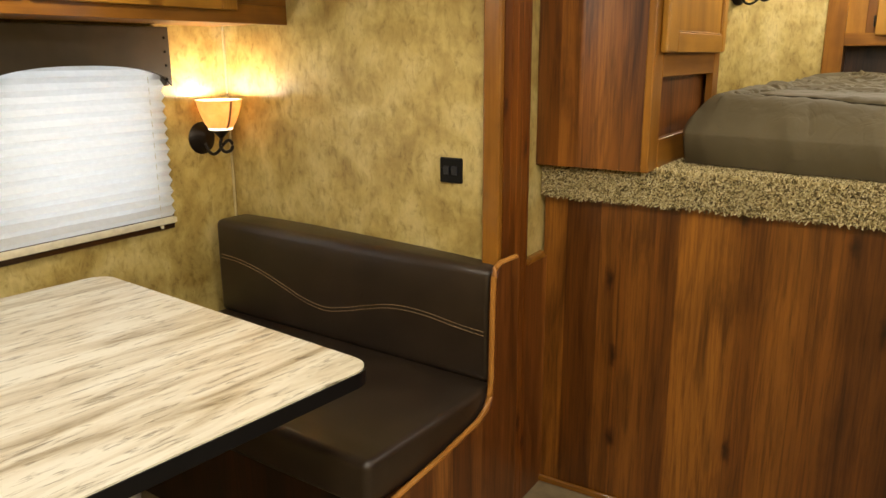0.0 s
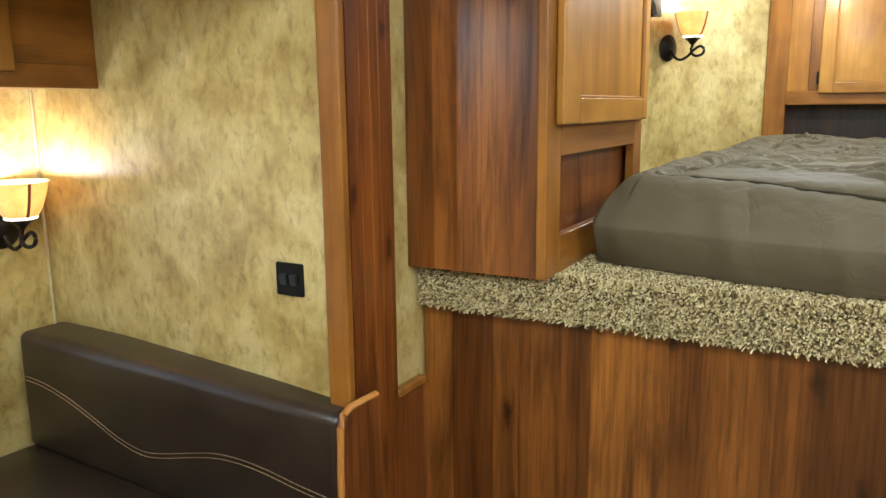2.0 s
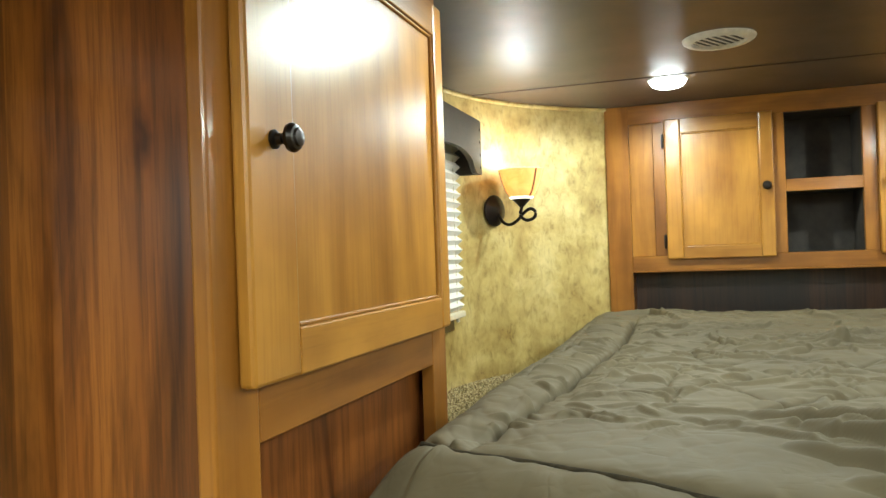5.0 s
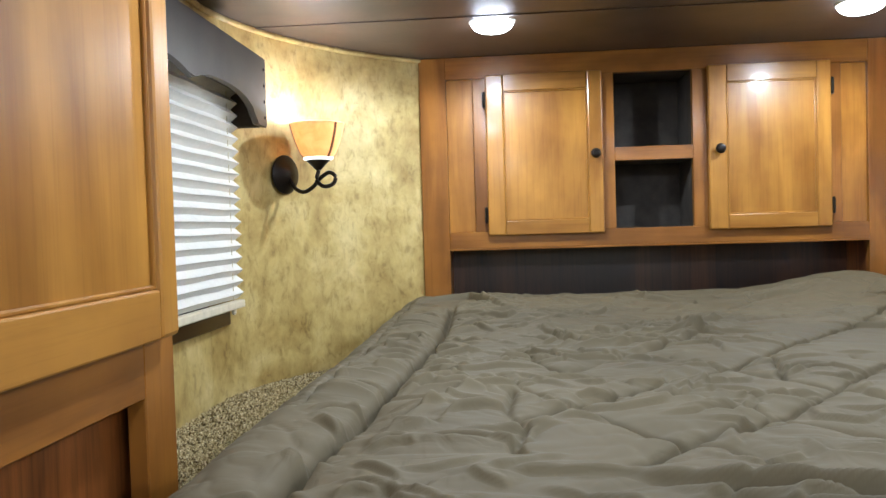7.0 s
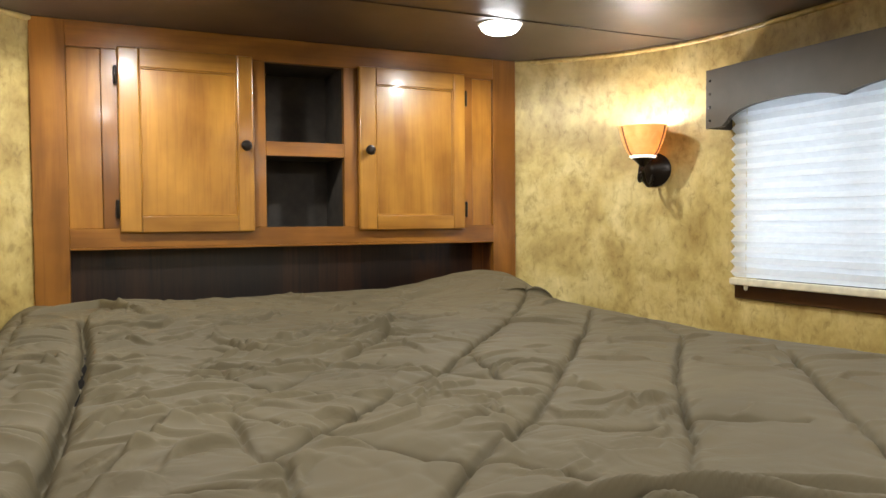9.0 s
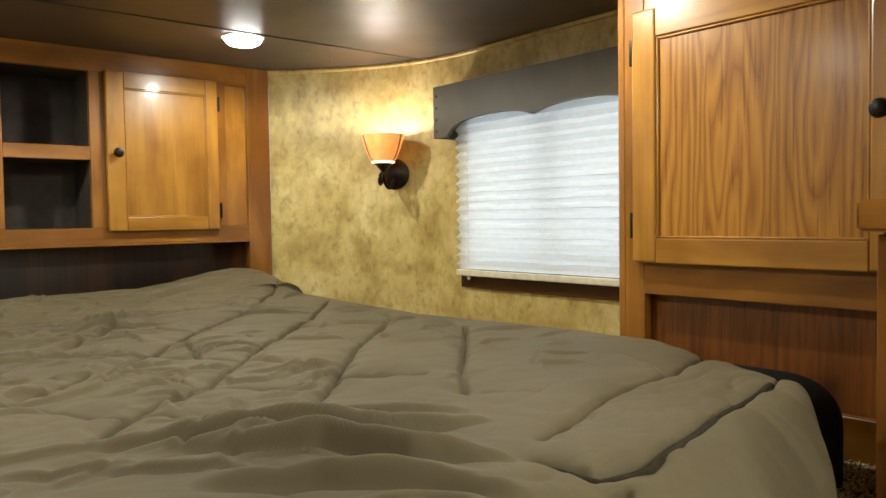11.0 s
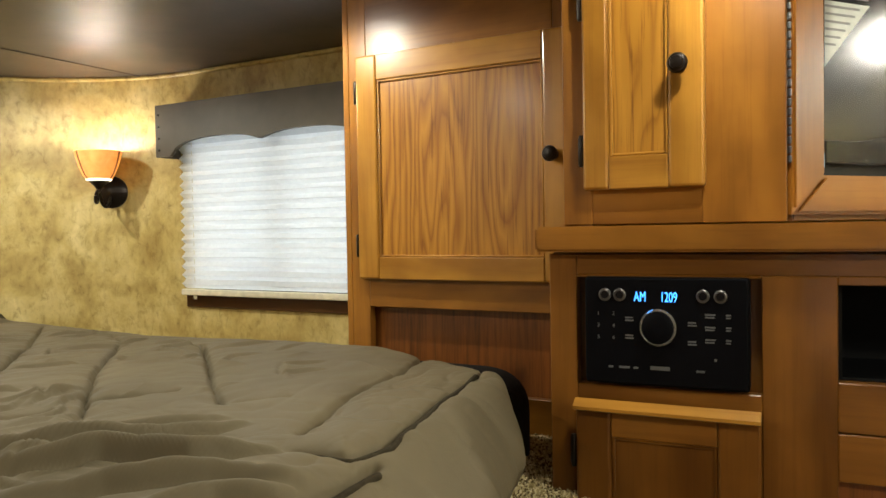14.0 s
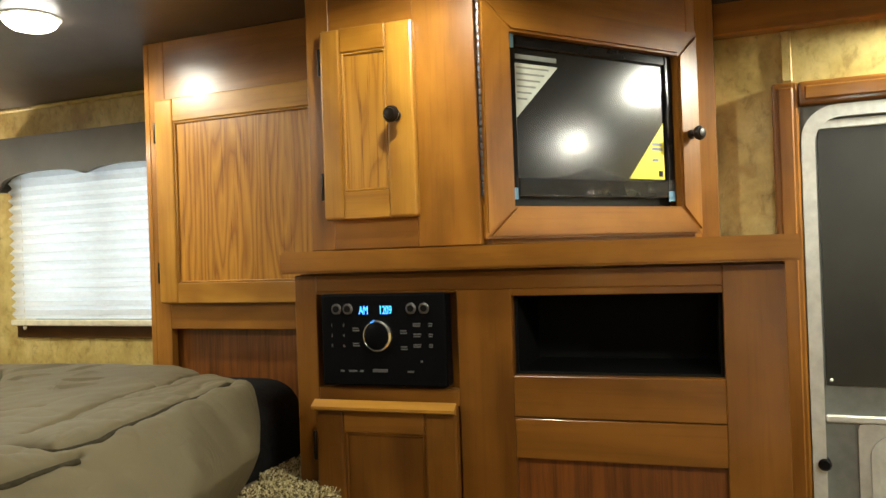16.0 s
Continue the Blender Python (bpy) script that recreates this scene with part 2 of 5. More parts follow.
def cloth(name, color):
    m, n, l, b = mat(name)
    v = coords(n, l, (1, 1, 1), jitter=False)
    a = noise_node(n, l, v, 3.5, 4)
    r = ramp(n, [(0.3, tuple(c * 0.85 for c in color)), (0.7, tuple(c * 1.12 for c in color))])
    l.new(a.outputs["Fac"], r.inputs["Fac"])
    l.new(r.outputs[0], b.inputs["Base Color"])
    b.inputs["Roughness"].default_value = 0.7
    b.inputs["Specular IOR Level"].default_value = 0.25
    # thin creases: valleys of a stretched noise, in patches
    total = None
    for scale, turn, seed in (((7, 15, 10), 0.3, 0.0), ((13, 6, 10), -0.5, 5.0)):
        s = n.new("ShaderNodeMapping")
        s.inputs["Scale"].default_value, s.inputs["Rotation"].default_value, s.inputs["Location"].default_value = scale, (0, 0, turn), (seed, seed, seed)
        l.new(v.outputs[0], s.inputs["Vector"])
        w = noise_node(n, l, s, 1.0, 3, 0.5, 0.8)
        ridge = ramp(n, [(0.44, (1, 1, 1)), (0.495, (0.1, 0.1, 0.1)), (0.50, (0, 0, 0)), (0.58, (1, 1, 1))])
        l.new(w.outputs["Fac"], ridge.inputs["Fac"])
        total = ridge.outputs[0] if total is None else mix(n, l, total, ridge.outputs[0], 1.0, "MULTIPLY")
    where = noise_node(n, l, v, 4.5, 2)
    rw = ramp(n, [(0.42, (0, 0, 0)), (0.60, (1, 1, 1))])
    l.new(where.outputs["Fac"], rw.inputs["Fac"])
    h = mix(n, l, (1.0, 1.0, 1.0), total, rw.outputs[0])
    f = noise_node(n, l, v, 900.0, 2)
    h = mix(n, l, h, f.outputs["Fac"], 0.06)
    bump(n, l, b, h, 0.20, 0.004)
    return m


def fabric_blind(name, through_light, tint=(0.86, 0.86, 0.84)):
    """Pleated white paper-cloth that lets daylight through."""
    m, n, l, b = mat(name)
    v = coords(n, l, (1, 1, 1))
    a = noise_node(n, l, v, 60.0, 3)
    r = ramp(n, [(0.3, tuple(c * 0.94 for c in tint)), (0.7, tint)])
    l.new(a.outputs["Fac"], r.inputs["Fac"])
    l.new(r.outputs[0], b.inputs["Base Color"])
    b.inputs["Roughness"].default_value = 0.85
    tr = n.new("ShaderNodeBsdfTranslucent")
    l.new(r.outputs[0], tr.inputs["Color"])
    mx = n.new("ShaderNodeMixShader")
    mx.inputs[0].default_value = through_light
    l.new(b.outputs[0], mx.inputs[1])
    l.new(tr.outputs[0], mx.inputs[2])
    l.new(mx.outputs[0], n["Material Output"].inputs[0])
    return m


def shade_glass(name):
    """Amber scavo glass, lit from inside."""
    m, n, l, b = mat(name)
    v = coords(n, l, (1, 1, 1))
    a = noise_node(n, l, v, 22.0, 4, 0.6, 1.0)
    r = ramp(n, [(0.3, (0.70, 0.42, 0.17)), (0.7, (0.84, 0.58, 0.28))])
    l.new(a.outputs["Fac"], r.inputs["Fac"])
    l.new(r.outputs[0], b.inputs["Base Color"])
    b.inputs["Roughness"].default_value = 0.3
    tr = n.new("ShaderNodeBsdfTranslucent")
    l.new(r.outputs[0], tr.inputs["Color"])
    mx = n.new("ShaderNodeMixShader")
    mx.inputs[0].default_value = 0.24
    l.new(b.outputs[0], mx.inputs[1])
    l.new(tr.outputs[0], mx.inputs[2])
    l.new(mx.outputs[0], n["Material Output"].inputs[0])
    return m


def carpet_mat(name):
    """Frieze carpet: each tuft beige, tan or dark brown."""
    m, n, l, b = mat(name)
    geo, tc = n.new("ShaderNodeNewGeometry"), n.new("ShaderNodeTexCoord")
    r = ramp(n, [(0.0, (0.085, 0.058, 0.020)), (0.22, (0.23, 0.168, 0.062)), (0.45, (0.52, 0.415, 0.190)), (0.78, (0.74, 0.635, 0.350)), (1.0, (0.84, 0.75, 0.47))])
    l.new(geo.outputs["Random Per Island"], r.inputs["Fac"])
    l.new(r.outputs[0], b.inputs["Base Color"])
    b.inputs["Roughness"].default_value = 0.9
    return m


def laminate(name):
    """Weathered white-and-tan plank print, streaks along y."""
    m, n, l, b = mat(name)
    v = coords(n, l, (1, 1, 1), jitter=False)
    s = n.new("ShaderNodeMapping")
    s.inputs["Scale"].default_value = (19, 2.4, 1)
    s.inputs["Rotation"].default_value = (0, 0, 0.05)
    l.new(v.outputs[0], s.inputs["Vector"])
    a = noise_node(n, l, s, 1.0, 6, 0.62, 0.7)
    r = ramp(n, [(0.26, (0.24, 0.18, 0.10)), (0.36, (0.46, 0.39, 0.27)), (0.45, (0.62, 0.56, 0.43)), (0.60, (0.76, 0.73, 0.62))])
    l.new(a.outputs["Fac"], r.inputs["Fac"])
    s2 = n.new("ShaderNodeMapping")
    s2.inputs["Scale"].default_value = (95, 13, 1)
    l.new(v.outputs[0], s2.inputs["Vector"])
    f = noise_node(n, l, s2, 1.0, 4, 0.65, 0.5)
    rf = ramp(n, [(0.33, (0.22, 0.19, 0.15)), (0.40, (0.70, 0.67, 0.62)), (0.47, (1, 1, 1))])
    l.new(f.outputs["Fac"], rf.inputs["Fac"])
    c = mix(n, l, r.outputs[0], rf.outputs[0], 0.75, "MULTIPLY")
    l.new(c, b.inputs["Base Color"])
    b.inputs["Roughness"].default_value = 0.42
    bump(n, l, b, f.outputs["Fac"], 0.15, 0.0005)
    return m


M_PAPER = wallpaper("parchment_wallpaper")
M_PANEL_X = rustic("rustic_panel_x", "x", ((0.062, 0.018, 0.003), (0.135, 0.044, 0.006), (0.28, 0.105, 0.015)), 0.085)
# the panelling again, shade of the recess and under the table put into its tones
M_PANEL_SHADED = rustic("shaded_rustic_panel", "x", ((0.014, 0.005, 0.002), (0.028, 0.010, 0.003), (0.052, 0.018, 0.005)), 0.085)
# the riser's panelling with lighter tones for the stronger light on the wardrobe side
M_PANEL_LIT = rustic("lit_rustic_panel", "x", ((0.085, 0.025, 0.004), (0.20, 0.065, 0.009), (0.38, 0.145, 0.024)), 0.095)
M_PANEL_Y = rustic("rustic_panel_y", "y", ((0.085, 0.024, 0.005), (0.16, 0.050, 0.009), (0.29, 0.105, 0.020)), 0.085)
FRAME_LO, FRAME_HI = (0.178, 0.067, 0.008), (0.32, 0.134, 0.018)
DOOR_LO, DOOR_HI = (0.265, 0.114, 0.012), (0.42, 0.204, 0.030)
M_FZ, M_FX = wood("frame_wood_upright", FRAME_LO, FRAME_HI, "z"), wood("frame_wood_level", FRAME_LO, FRAME_HI, "x")
M_DZ, M_DX = wood("door_wood_upright", DOOR_LO, DOOR_HI, "z"), wood("door_wood_level", DOOR_LO, DOOR_HI, "x")
M_OAK = oak("oak_panel_wood", (0.235, 0.092, 0.010), (0.30, 0.128, 0.014), (0.41, 0.190, 0.024), 0.45)
M_OAK_PALE = oak("pale_oak_panel_wood", (0.30, 0.135, 0.016), (0.40, 0.190, 0.024), (0.46, 0.225, 0.032), 0.2)
M_CONZ = wood("console_wood_upright", (0.112, 0.040, 0.005), (0.220, 0.086, 0.012), "z")
M_CONX = wood("console_wood_level", (0.112, 0.040, 0.005), (0.220, 0.086, 0.012), "x")
M_TRIMY = wood("trim_wood_long", FRAME_LO, FRAME_HI, "y")
M_POST = rustic("post_wood", "y", ((0.125, 0.034, 0.004), (0.19, 0.056, 0.007), (0.27, 0.090, 0.013)), 0.10)
M_VINYL = vinyl("brown_bench_vinyl", (0.030, 0.020, 0.013), 0.34)
M_VALANCE = vinyl("taupe_valance_vinyl", (0.075, 0.062, 0.046), 0.5)
M_CEIL = vinyl("brown_ceiling_vinyl", (0.086, 0.062, 0.045), 0.44)
M_CEIL.node_tree.nodes["Principled BSDF"].inputs["Specular IOR Level"].default_value = 0.6
M_CLOTH = cloth("comforter_cloth", (0.122, 0.099, 0.056))
M_PIPING = plain("dark_piping_cloth", (0.042, 0.034, 0.020), 0.95, grain=0.2, scale=120)
M_PIPING.node_tree.nodes["Principled BSDF"].inputs["Specular IOR Level"].default_value = 0.1
M_MATTRESS = plain("black_mattress_cover", (0.010, 0.009, 0.009), 0.95, grain=0.2, scale=90)
M_MATTRESS.node_tree.nodes["Principled BSDF"].inputs["Specular IOR Level"].default_value = 0.1
M_STITCH = plain("tan_thread", (0.30, 0.20, 0.10), 0.7)
M_BRONZE = plain("oil_rubbed_bronze", (0.018, 0.013, 0.010), 0.32, 0.6)
M_STEEL = plain("brushed_nickel", (0.62, 0.60, 0.55), 0.34, 0.6)
M_ALU = plain("white_aluminium", (0.66, 0.66, 0.62), 0.42, 0.35)
M_GREY = plain("grey_door_skin", (0.20, 0.21, 0.20), 0.5)
M_WHITE = plain("white_plastic", (0.78, 0.77, 0.72), 0.4)
M_BLACK = plain("black_plastic", (0.006, 0.006, 0.007), 0.28)
M_ROCKER = plain("dark_grey_rocker", (0.030, 0.030, 0.032), 0.35)
M_GLOSS = plain("black_gloss_plastic", (0.008, 0.008, 0.009), 0.12, relief=0.02)
M_FACE = plain("black_radio_face", (0.004, 0.004, 0.005), 0.42, relief=0.02)
M_FACE.node_tree.nodes["Principled BSDF"].inputs["Specular IOR Level"].default_value = 0.05
M_CHROME = plain("polished_chrome", (0.85, 0.83, 0.78), 0.16, 0.9, relief=0.02)
M_CHROME_DIM = plain("dim_chrome", (0.15, 0.145, 0.14), 0.35, 0.7)
M_SHADE_DARK = plain("dark_window_shade", (0.022, 0.021, 0.016), 0.38, grain=0.2, scale=6)
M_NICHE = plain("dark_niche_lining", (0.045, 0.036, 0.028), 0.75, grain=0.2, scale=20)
M_CARPET = carpet_mat("frieze_carpet")
M_BACKING = plain("carpet_backing", (0.36, 0.28, 0.16), 0.95, grain=0.3, scale=150)
M_FLOOR = plain("tan_floor_vinyl", (0.30, 0.23, 0.13), 0.55, grain=0.25, scale=9)
M_LAMINATE = laminate("weathered_laminate")
M_BLIND_R = fabric_blind("pleated_cloth_bright", 0.65)
# the same cloth, set to pass less daylight and warmer, for the dimmer window
M_BLIND_L = fabric_blind("pleated_cloth_dim", 0.10, (0.84, 0.82, 0.76))
M_RAIL = plain("cream_blind_rail", (0.70, 0.64, 0.48), 0.45)
M_SHADE = shade_glass("amber_scavo_glass")
# sill wood with the shadow strip below the blinds put into its colour
M_SILL = wood("shadowed_sill_wood", (0.035, 0.013, 0.004), (0.070, 0.028, 0.007), "y")
M_BAND = plain("brown_glass_band", (0.16, 0.075, 0.030), 0.35)
M_RIM = glow("lit_glass_rim", (1.0, 0.90, 0.70), 1.6)
M_LENS = glow("lamp_lens", (1.0, 0.96, 0.88), 26.0)
M_DISPLAY = glow("blue_display", (0.05, 0.32, 1.0), 3.5)
M_LABEL = plain("pale_print", (0.10, 0.10, 0.10), 0.5)
M_SCREEN = plain("tv_glass", (0.006, 0.006, 0.007), 0.16, relief=0.03)
M_FILM = plain("clear_wrap_film", (0.10, 0.10, 0.10), 0.08, relief=0.6, scale=90)
M_FILM.node_tree.nodes["Principled BSDF"].inputs["Alpha"].default_value = 0.18
M_YELLOW = plain("yellow_sticker", (0.75, 0.68, 0.02), 0.45)
M_STICKER = plain("pale_sticker", (0.50, 0.53, 0.47), 0.45)
M_TAPE = plain("blue_tape", (0.16, 0.36, 0.55), 0.6)
# near-black that paints the shade inside the console's open slot
M_SLOT_SHADE = plain("slot_shade_black", (0.0025, 0.0025, 0.0025), 0.7)
for m_ in (M_GLOSS, M_BLACK, M_SLOT_SHADE):
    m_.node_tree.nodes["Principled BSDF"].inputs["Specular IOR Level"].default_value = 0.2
M_GLASS, _n, _l, _b = mat("window_glass")
_b.inputs["Transmission Weight"].default_value, _b.inputs["Roughness"].default_value = 1.0, 0.0
M_OUT = plain("outer_skin", (0.6, 0.6, 0.6), 0.5)


# ---- building helpers ----
PLACE = {}


def thing(name, m, label, category, group="", kind=""):
    ob = new(name)
    ob.empty_display_size = 0.05
    ob.matrix_basis = m
    PLACE[ob.name] = m.copy()
    return tagged(ob, label, category, group, kind)


def mesh_of(name, bm, mats):
    me = bpy.data.meshes.new(name)
    bmesh.ops.recalc_face_normals(bm, faces=bm.faces[:])
    bm.to_mesh(me)
    bm.free()
    for m in mats if isinstance(mats, (list, tuple)) else [mats]:
        me.materials.append(m)
    return me


def smooth(ob, angle=40):
    ob.data.shade_smooth()
    ob.data.set_sharp_from_angle(angle=radians(angle))
    return ob


def part(name, bm, material, parent, label="", at=None, soft_angle=None):
    """Links a bmesh as one mesh under a thing or part. at: the world pose in which the mesh was drawn."""
    ob = new(name, mesh_of(name, bm, material))
    m = at if at is not None else PLACE[parent.name]
    ob.parent = parent
    ob.matrix_basis = PLACE[parent.name].inverted() @ m
    PLACE[ob.name] = m.copy()
    if soft_angle:
        smooth(ob, soft_angle)
    return tagged(ob, label)


def solo(name, bm, material, label, category, m=None, kind="", group="", soft_angle=None):
    """One mesh that is a thing by itself."""
    ob = new(name, mesh_of(name, bm, material))
    ob.matrix_basis = m if m is not None else Matrix.Identity(4)
    PLACE[ob.name] = ob.matrix_basis.copy()
    if soft_angle:
        smooth(ob, soft_angle)
    return tagged(ob, label, category, group, kind)


def add_box(bm, x0, x1, y0, y1, z0, z1, bevel=0.0, index=0, segs=1):
    made = bmesh.ops.create_cube(bm, size=1)
    vs = made["verts"]
    for v in vs:
        v.co = Vector((x0 + (v.co.x + 0.5) * (x1 - x0), y0 + (v.co.y + 0.5) * (y1 - y0), z0 + (v.co.z + 0.5) * (z1 - z0)))
    fs = {f for v in vs for f in v.link_faces}
    for f in fs:
        f.material_index = index
    if bevel:
        es = {e for f in fs for e in f.edges}
        bmesh.ops.bevel(bm, geom=list(es), offset=bevel, segments=segs, affect="EDGES", profile=0.5)
    return bm


def box(x0, x1, y0, y1, z0, z1, bevel=0.0, segs=1):
    return add_box(bmesh.new(), x0, x1, y0, y1, z0, z1, bevel, 0, segs)


def lathe(bm, profile, n=24, m=None, index=0, caps=True):
    """Turns (radius, height) pairs round z."""
    m = m or Matrix.Identity(4)
    rings = []
    for r, h in profile:
        rings.append([bm.verts.new(m @ Vector((r * math.cos(2 * math.pi * k / n), r * math.sin(2 * math.pi * k / n), h))) for k in range(n)])
    for a, b in zip(rings, rings[1:]):
        for k in range(n):
            f = bm.faces.new((a[k], a[(k + 1) % n], b[(k + 1) % n], b[k]))
            f.material_index = index
    for ring in (rings[0], rings[-1]) if caps else ():
        f = bm.faces.new(ring)
        f.material_index = index
    return bm


def prism(bm, outline, lo, hi, axis="z", index=0):
    """Extrudes an outline of 2D points along an axis."""
    def p(a, b, c):
        return {"z": (a, b, c), "x": (c, a, b), "y": (a, c, b)}[axis]
    lows = [bm.verts.new(p(a, b, lo)) for a, b in outline]
    highs = [bm.verts.new(p(a, b, hi)) for a, b in outline]
    n = len(outline)
    faces = [bm.faces.new(lows[::-1]), bm.faces.new(highs)]
    for k in range(n):
        faces.append(bm.faces.new((lows[k], lows[(k + 1) % n], highs[(k + 1) % n], highs[k])))
    for f in faces:
        f.material_index = index
    return bm


def tube(bm, pts, radius, n=10, taper=None):
    """A round bar along points."""
    pts = [Vector(p) for p in pts]
    rings = []
    for i, p in enumerate(pts):
        d = (pts[min(i + 1, len(pts) - 1)] - pts[max(i - 1, 0)]).normalized()
        side = d.cross(Vector((0.13, 0.31, 0.94))).normalized()
        up = side.cross(d)
        r = radius * (taper[i] if taper else 1)
        rings.append([bm.verts.new(p + r * (math.cos(2 * math.pi * k / n) * side + math.sin(2 * math.pi * k / n) * up)) for k in range(n)])
    for a, b in zip(rings, rings[1:]):
        for k in range(n):
            bm.faces.new((a[k], a[(k + 1) % n], b[(k + 1) % n], b[k]))
    bm.faces.new(rings[0][::-1])
    bm.faces.new(rings[-1])
    return bm


def bezier(p0, p1, p2, n):
    return [tuple((1 - t) ** 2 * a + 2 * t * (1 - t) * b + t * t * c for a, b, c in zip(p0, p1, p2)) for t in (k / n for k in range(n + 1))]


def knob(parent, x, z, front, at):
    """A turned bronze knob on a rose; drawn in the pose of the cabinet's face."""
    bm = lathe(bmesh.new(), [(0.0105, 0), (0.0105, 0.003), (0.0065, 0.005), (0.0055, 0.011), (0.0085, 0.016), (0.0150, 0.020), (0.0160, 0.024), (0.0135, 0.029), (0.0105, 0.030), (0.0095, 0.0325), (0.003, 0.034)], 20,
               Matrix.Translation((x, front, z)) @ Matrix.Rotation(radians(90), 4, "X"))
    return part("knob", bm, M_BRONZE, parent, "dark bronze turned knob", at, 35)


def hinge(parent, x, z, front, at):
    bm = lathe(bmesh.new(), [(0.0035, -0.026), (0.0045, -0.024), (0.0045, 0.024), (0.0035, 0.026)], 10, Matrix.Translation((x, front, z)))
    add_box(bm, x - 0.006, x + 0.006, front, front + 0.006, z - 0.022, z + 0.022, 0.001)
    return part("hinge", bm, M_BRONZE, parent, "dark bronze hinge", at, 40)


def panel_door(parent, x0, x1, z0, z1, front, at, stile=0.06, knob_at=None, hinges=None, mats=None, label="", inner=None, m_panel=None):
    """A five-piece door with a recessed panel: stiles, rails, panel, knob and hinges. inner: the panel's own x0, x1, z0, z1."""
    mz, mx = mats or (M_DZ, M_DX)
    t = 0.020
    px0, px1, pz0, pz1 = inner or (x0 + stile, x1 - stile, z0 + stile, z1 - stile)
    door = part("door", box(px0 - 0.004, px1 + 0.004, front + 0.009, front + 0.015, pz0 - 0.004, pz1 + 0.004), m_panel or mz, parent, label, at)
    for a, b in ((x0, px0), (px1, x1)):
        part("door_stile", box(a, b, front, front + t, z0, z1, 0.005, 2), mz, door, "", at)
    for a, b in ((z0, pz0), (pz1, z1)):
        part("door_rail", box(px0, px1, front + 0.0006, front + t, a, b, 0.0025, 2), mx, door, "", at)
    bm = bmesh.new()
    s = 0.005
    for a, b, c, d in ((px0, px0 + s, pz0, pz1), (px1 - s, px1, pz0, pz1)):
        add_box(bm, a, b, front + 0.004, front + 0.010, c, d, 0.0015)
    for a, b, c, d in ((px0 + s, px1 - s, pz0, pz0 + s), (px0 + s, px1 - s, pz1 - s, pz1)):
        add_box(bm, a, b, front + 0.004, front + 0.010, c, d, 0.0015)
    part("panel_bead", bm, mz, door, "", at)
    if knob_at:
        knob(door, knob_at[0], knob_at[1], front, at)
    for hx, hz in hinges or ():
        hinge(door, hx, hz, front + 0.008, at)
    return door


def members(parent, pieces, at, depth=0.022):
    """Face-frame boards: (name, x0, x1, z0, z1, front, material)."""
    for name, x0, x1, z0, z1, front, m in pieces:
        part(name, box(x0, x1, front, front + depth, z0, z1, 0.0015), m, parent, "", at)


def shell(parent, outline, z0, z1, material, name="carcass", at=None):
    bm = prism(bmesh.new(), outline, z0, z1)
    return part(name, bm, material, parent, "", at)


def wall_y(name, x, thick, y0, y1, z0, z1, hole, material, label):
    """A wall along y with one opening (ya, yb, za, zb) or none."""
    bm = bmesh.new()
    a, b = min(x, x + thick), max(x, x + thick)
    if hole:
        ya, yb, za, zb = hole
        add_box(bm, a, b, y0, ya, z0, z1)
        add_box(bm, a, b, yb, y1, z0, z1)
        add_box(bm, a, b, ya, yb, z0, za)
        add_box(bm, a, b, ya, yb, zb, z1)
    else:
        add_box(bm, a, b, y0, y1, z0, z1)
    return solo(name, bm, material, label, "wall", kind="structure")


ID = Matrix.Identity(4)

# ---- structure ----
REAR = -1.15
solo("floor", box(-1.16, 1.18, REAR, 2.30, -0.06, 0.0), M_FLOOR, "tan mottled vinyl floor", "floor", kind="structure")
solo("floor_slide", box(-2.36, -1.16, -0.35, 2.13, -0.06, 0.03), M_FLOOR, "tan mottled vinyl floor of the slide-out", "floor", kind="structure")
solo("wall_rear", box(-1.20, 1.24, REAR - 0.04, REAR, 0, CEIL), M_PAPER, "parchment-papered rear wall", "wall", kind="structure")

WIN_R, WIN_L = (3.10, 3.88, 1.275, 1.84), (3.12, 3.90, 1.285, 1.85)
wall_y("wall_right", 1.18, 0.04, REAR, 3.85, 0, CEIL + 0.03, WIN_R, M_PAPER, "olive-tan sponged parchment wallpaper with a window")
wall_y("wall_left", -1.168, -0.04, 2.143, 3.85, 0.0, CEIL + 0.03, WIN_L, M_PAPER, "olive-tan sponged parchment wallpaper with a window")
bm = bmesh.new()
add_box(bm, -1.20, -1.16, -0.35, 2.143, 1.90, CEIL + 0.03)
add_box(bm, -1.20, -1.16, REAR, -0.35, 0, CEIL + 0.03)
solo("wall_left_header", bm, M_PAPER, "parchment-papered wall over the slide-out opening", "wall", kind="structure")


def curved_wall(name, p0, p1, p2, outward):
    line = bezier(p0, p1, p2, 18)
    bm, loops = bmesh.new(), []
    for i, p in enumerate(line):
        q, r = Vector(line[max(i - 1, 0)]), Vector(line[min(i + 1, len(line) - 1)])
        d = (r - q).normalized()
        nrm = Vector((d.y, -d.x)) * outward * 0.04
        loops.append([bm.verts.new((p[0], p[1], z)) for z in (1.0, CEIL + 0.03)] + [bm.verts.new((p[0] + nrm.x, p[1] + nrm.y, z)) for z in (1.0, CEIL + 0.03)])
    for a, b in zip(loops, loops[1:]):
        for i, j in ((0, 1), (1, 3), (3, 2), (2, 0)):
            bm.faces.new((a[i], a[j], b[j], b[i]))
    for e in (loops[0], loops[-1]):
        bm.faces.new((e[0], e[1], e[3], e[2]))
    return solo(name, bm, M_PAPER, "curved nose wall in sponged parchment wallpaper", "wall", kind="structure", soft_angle=30)


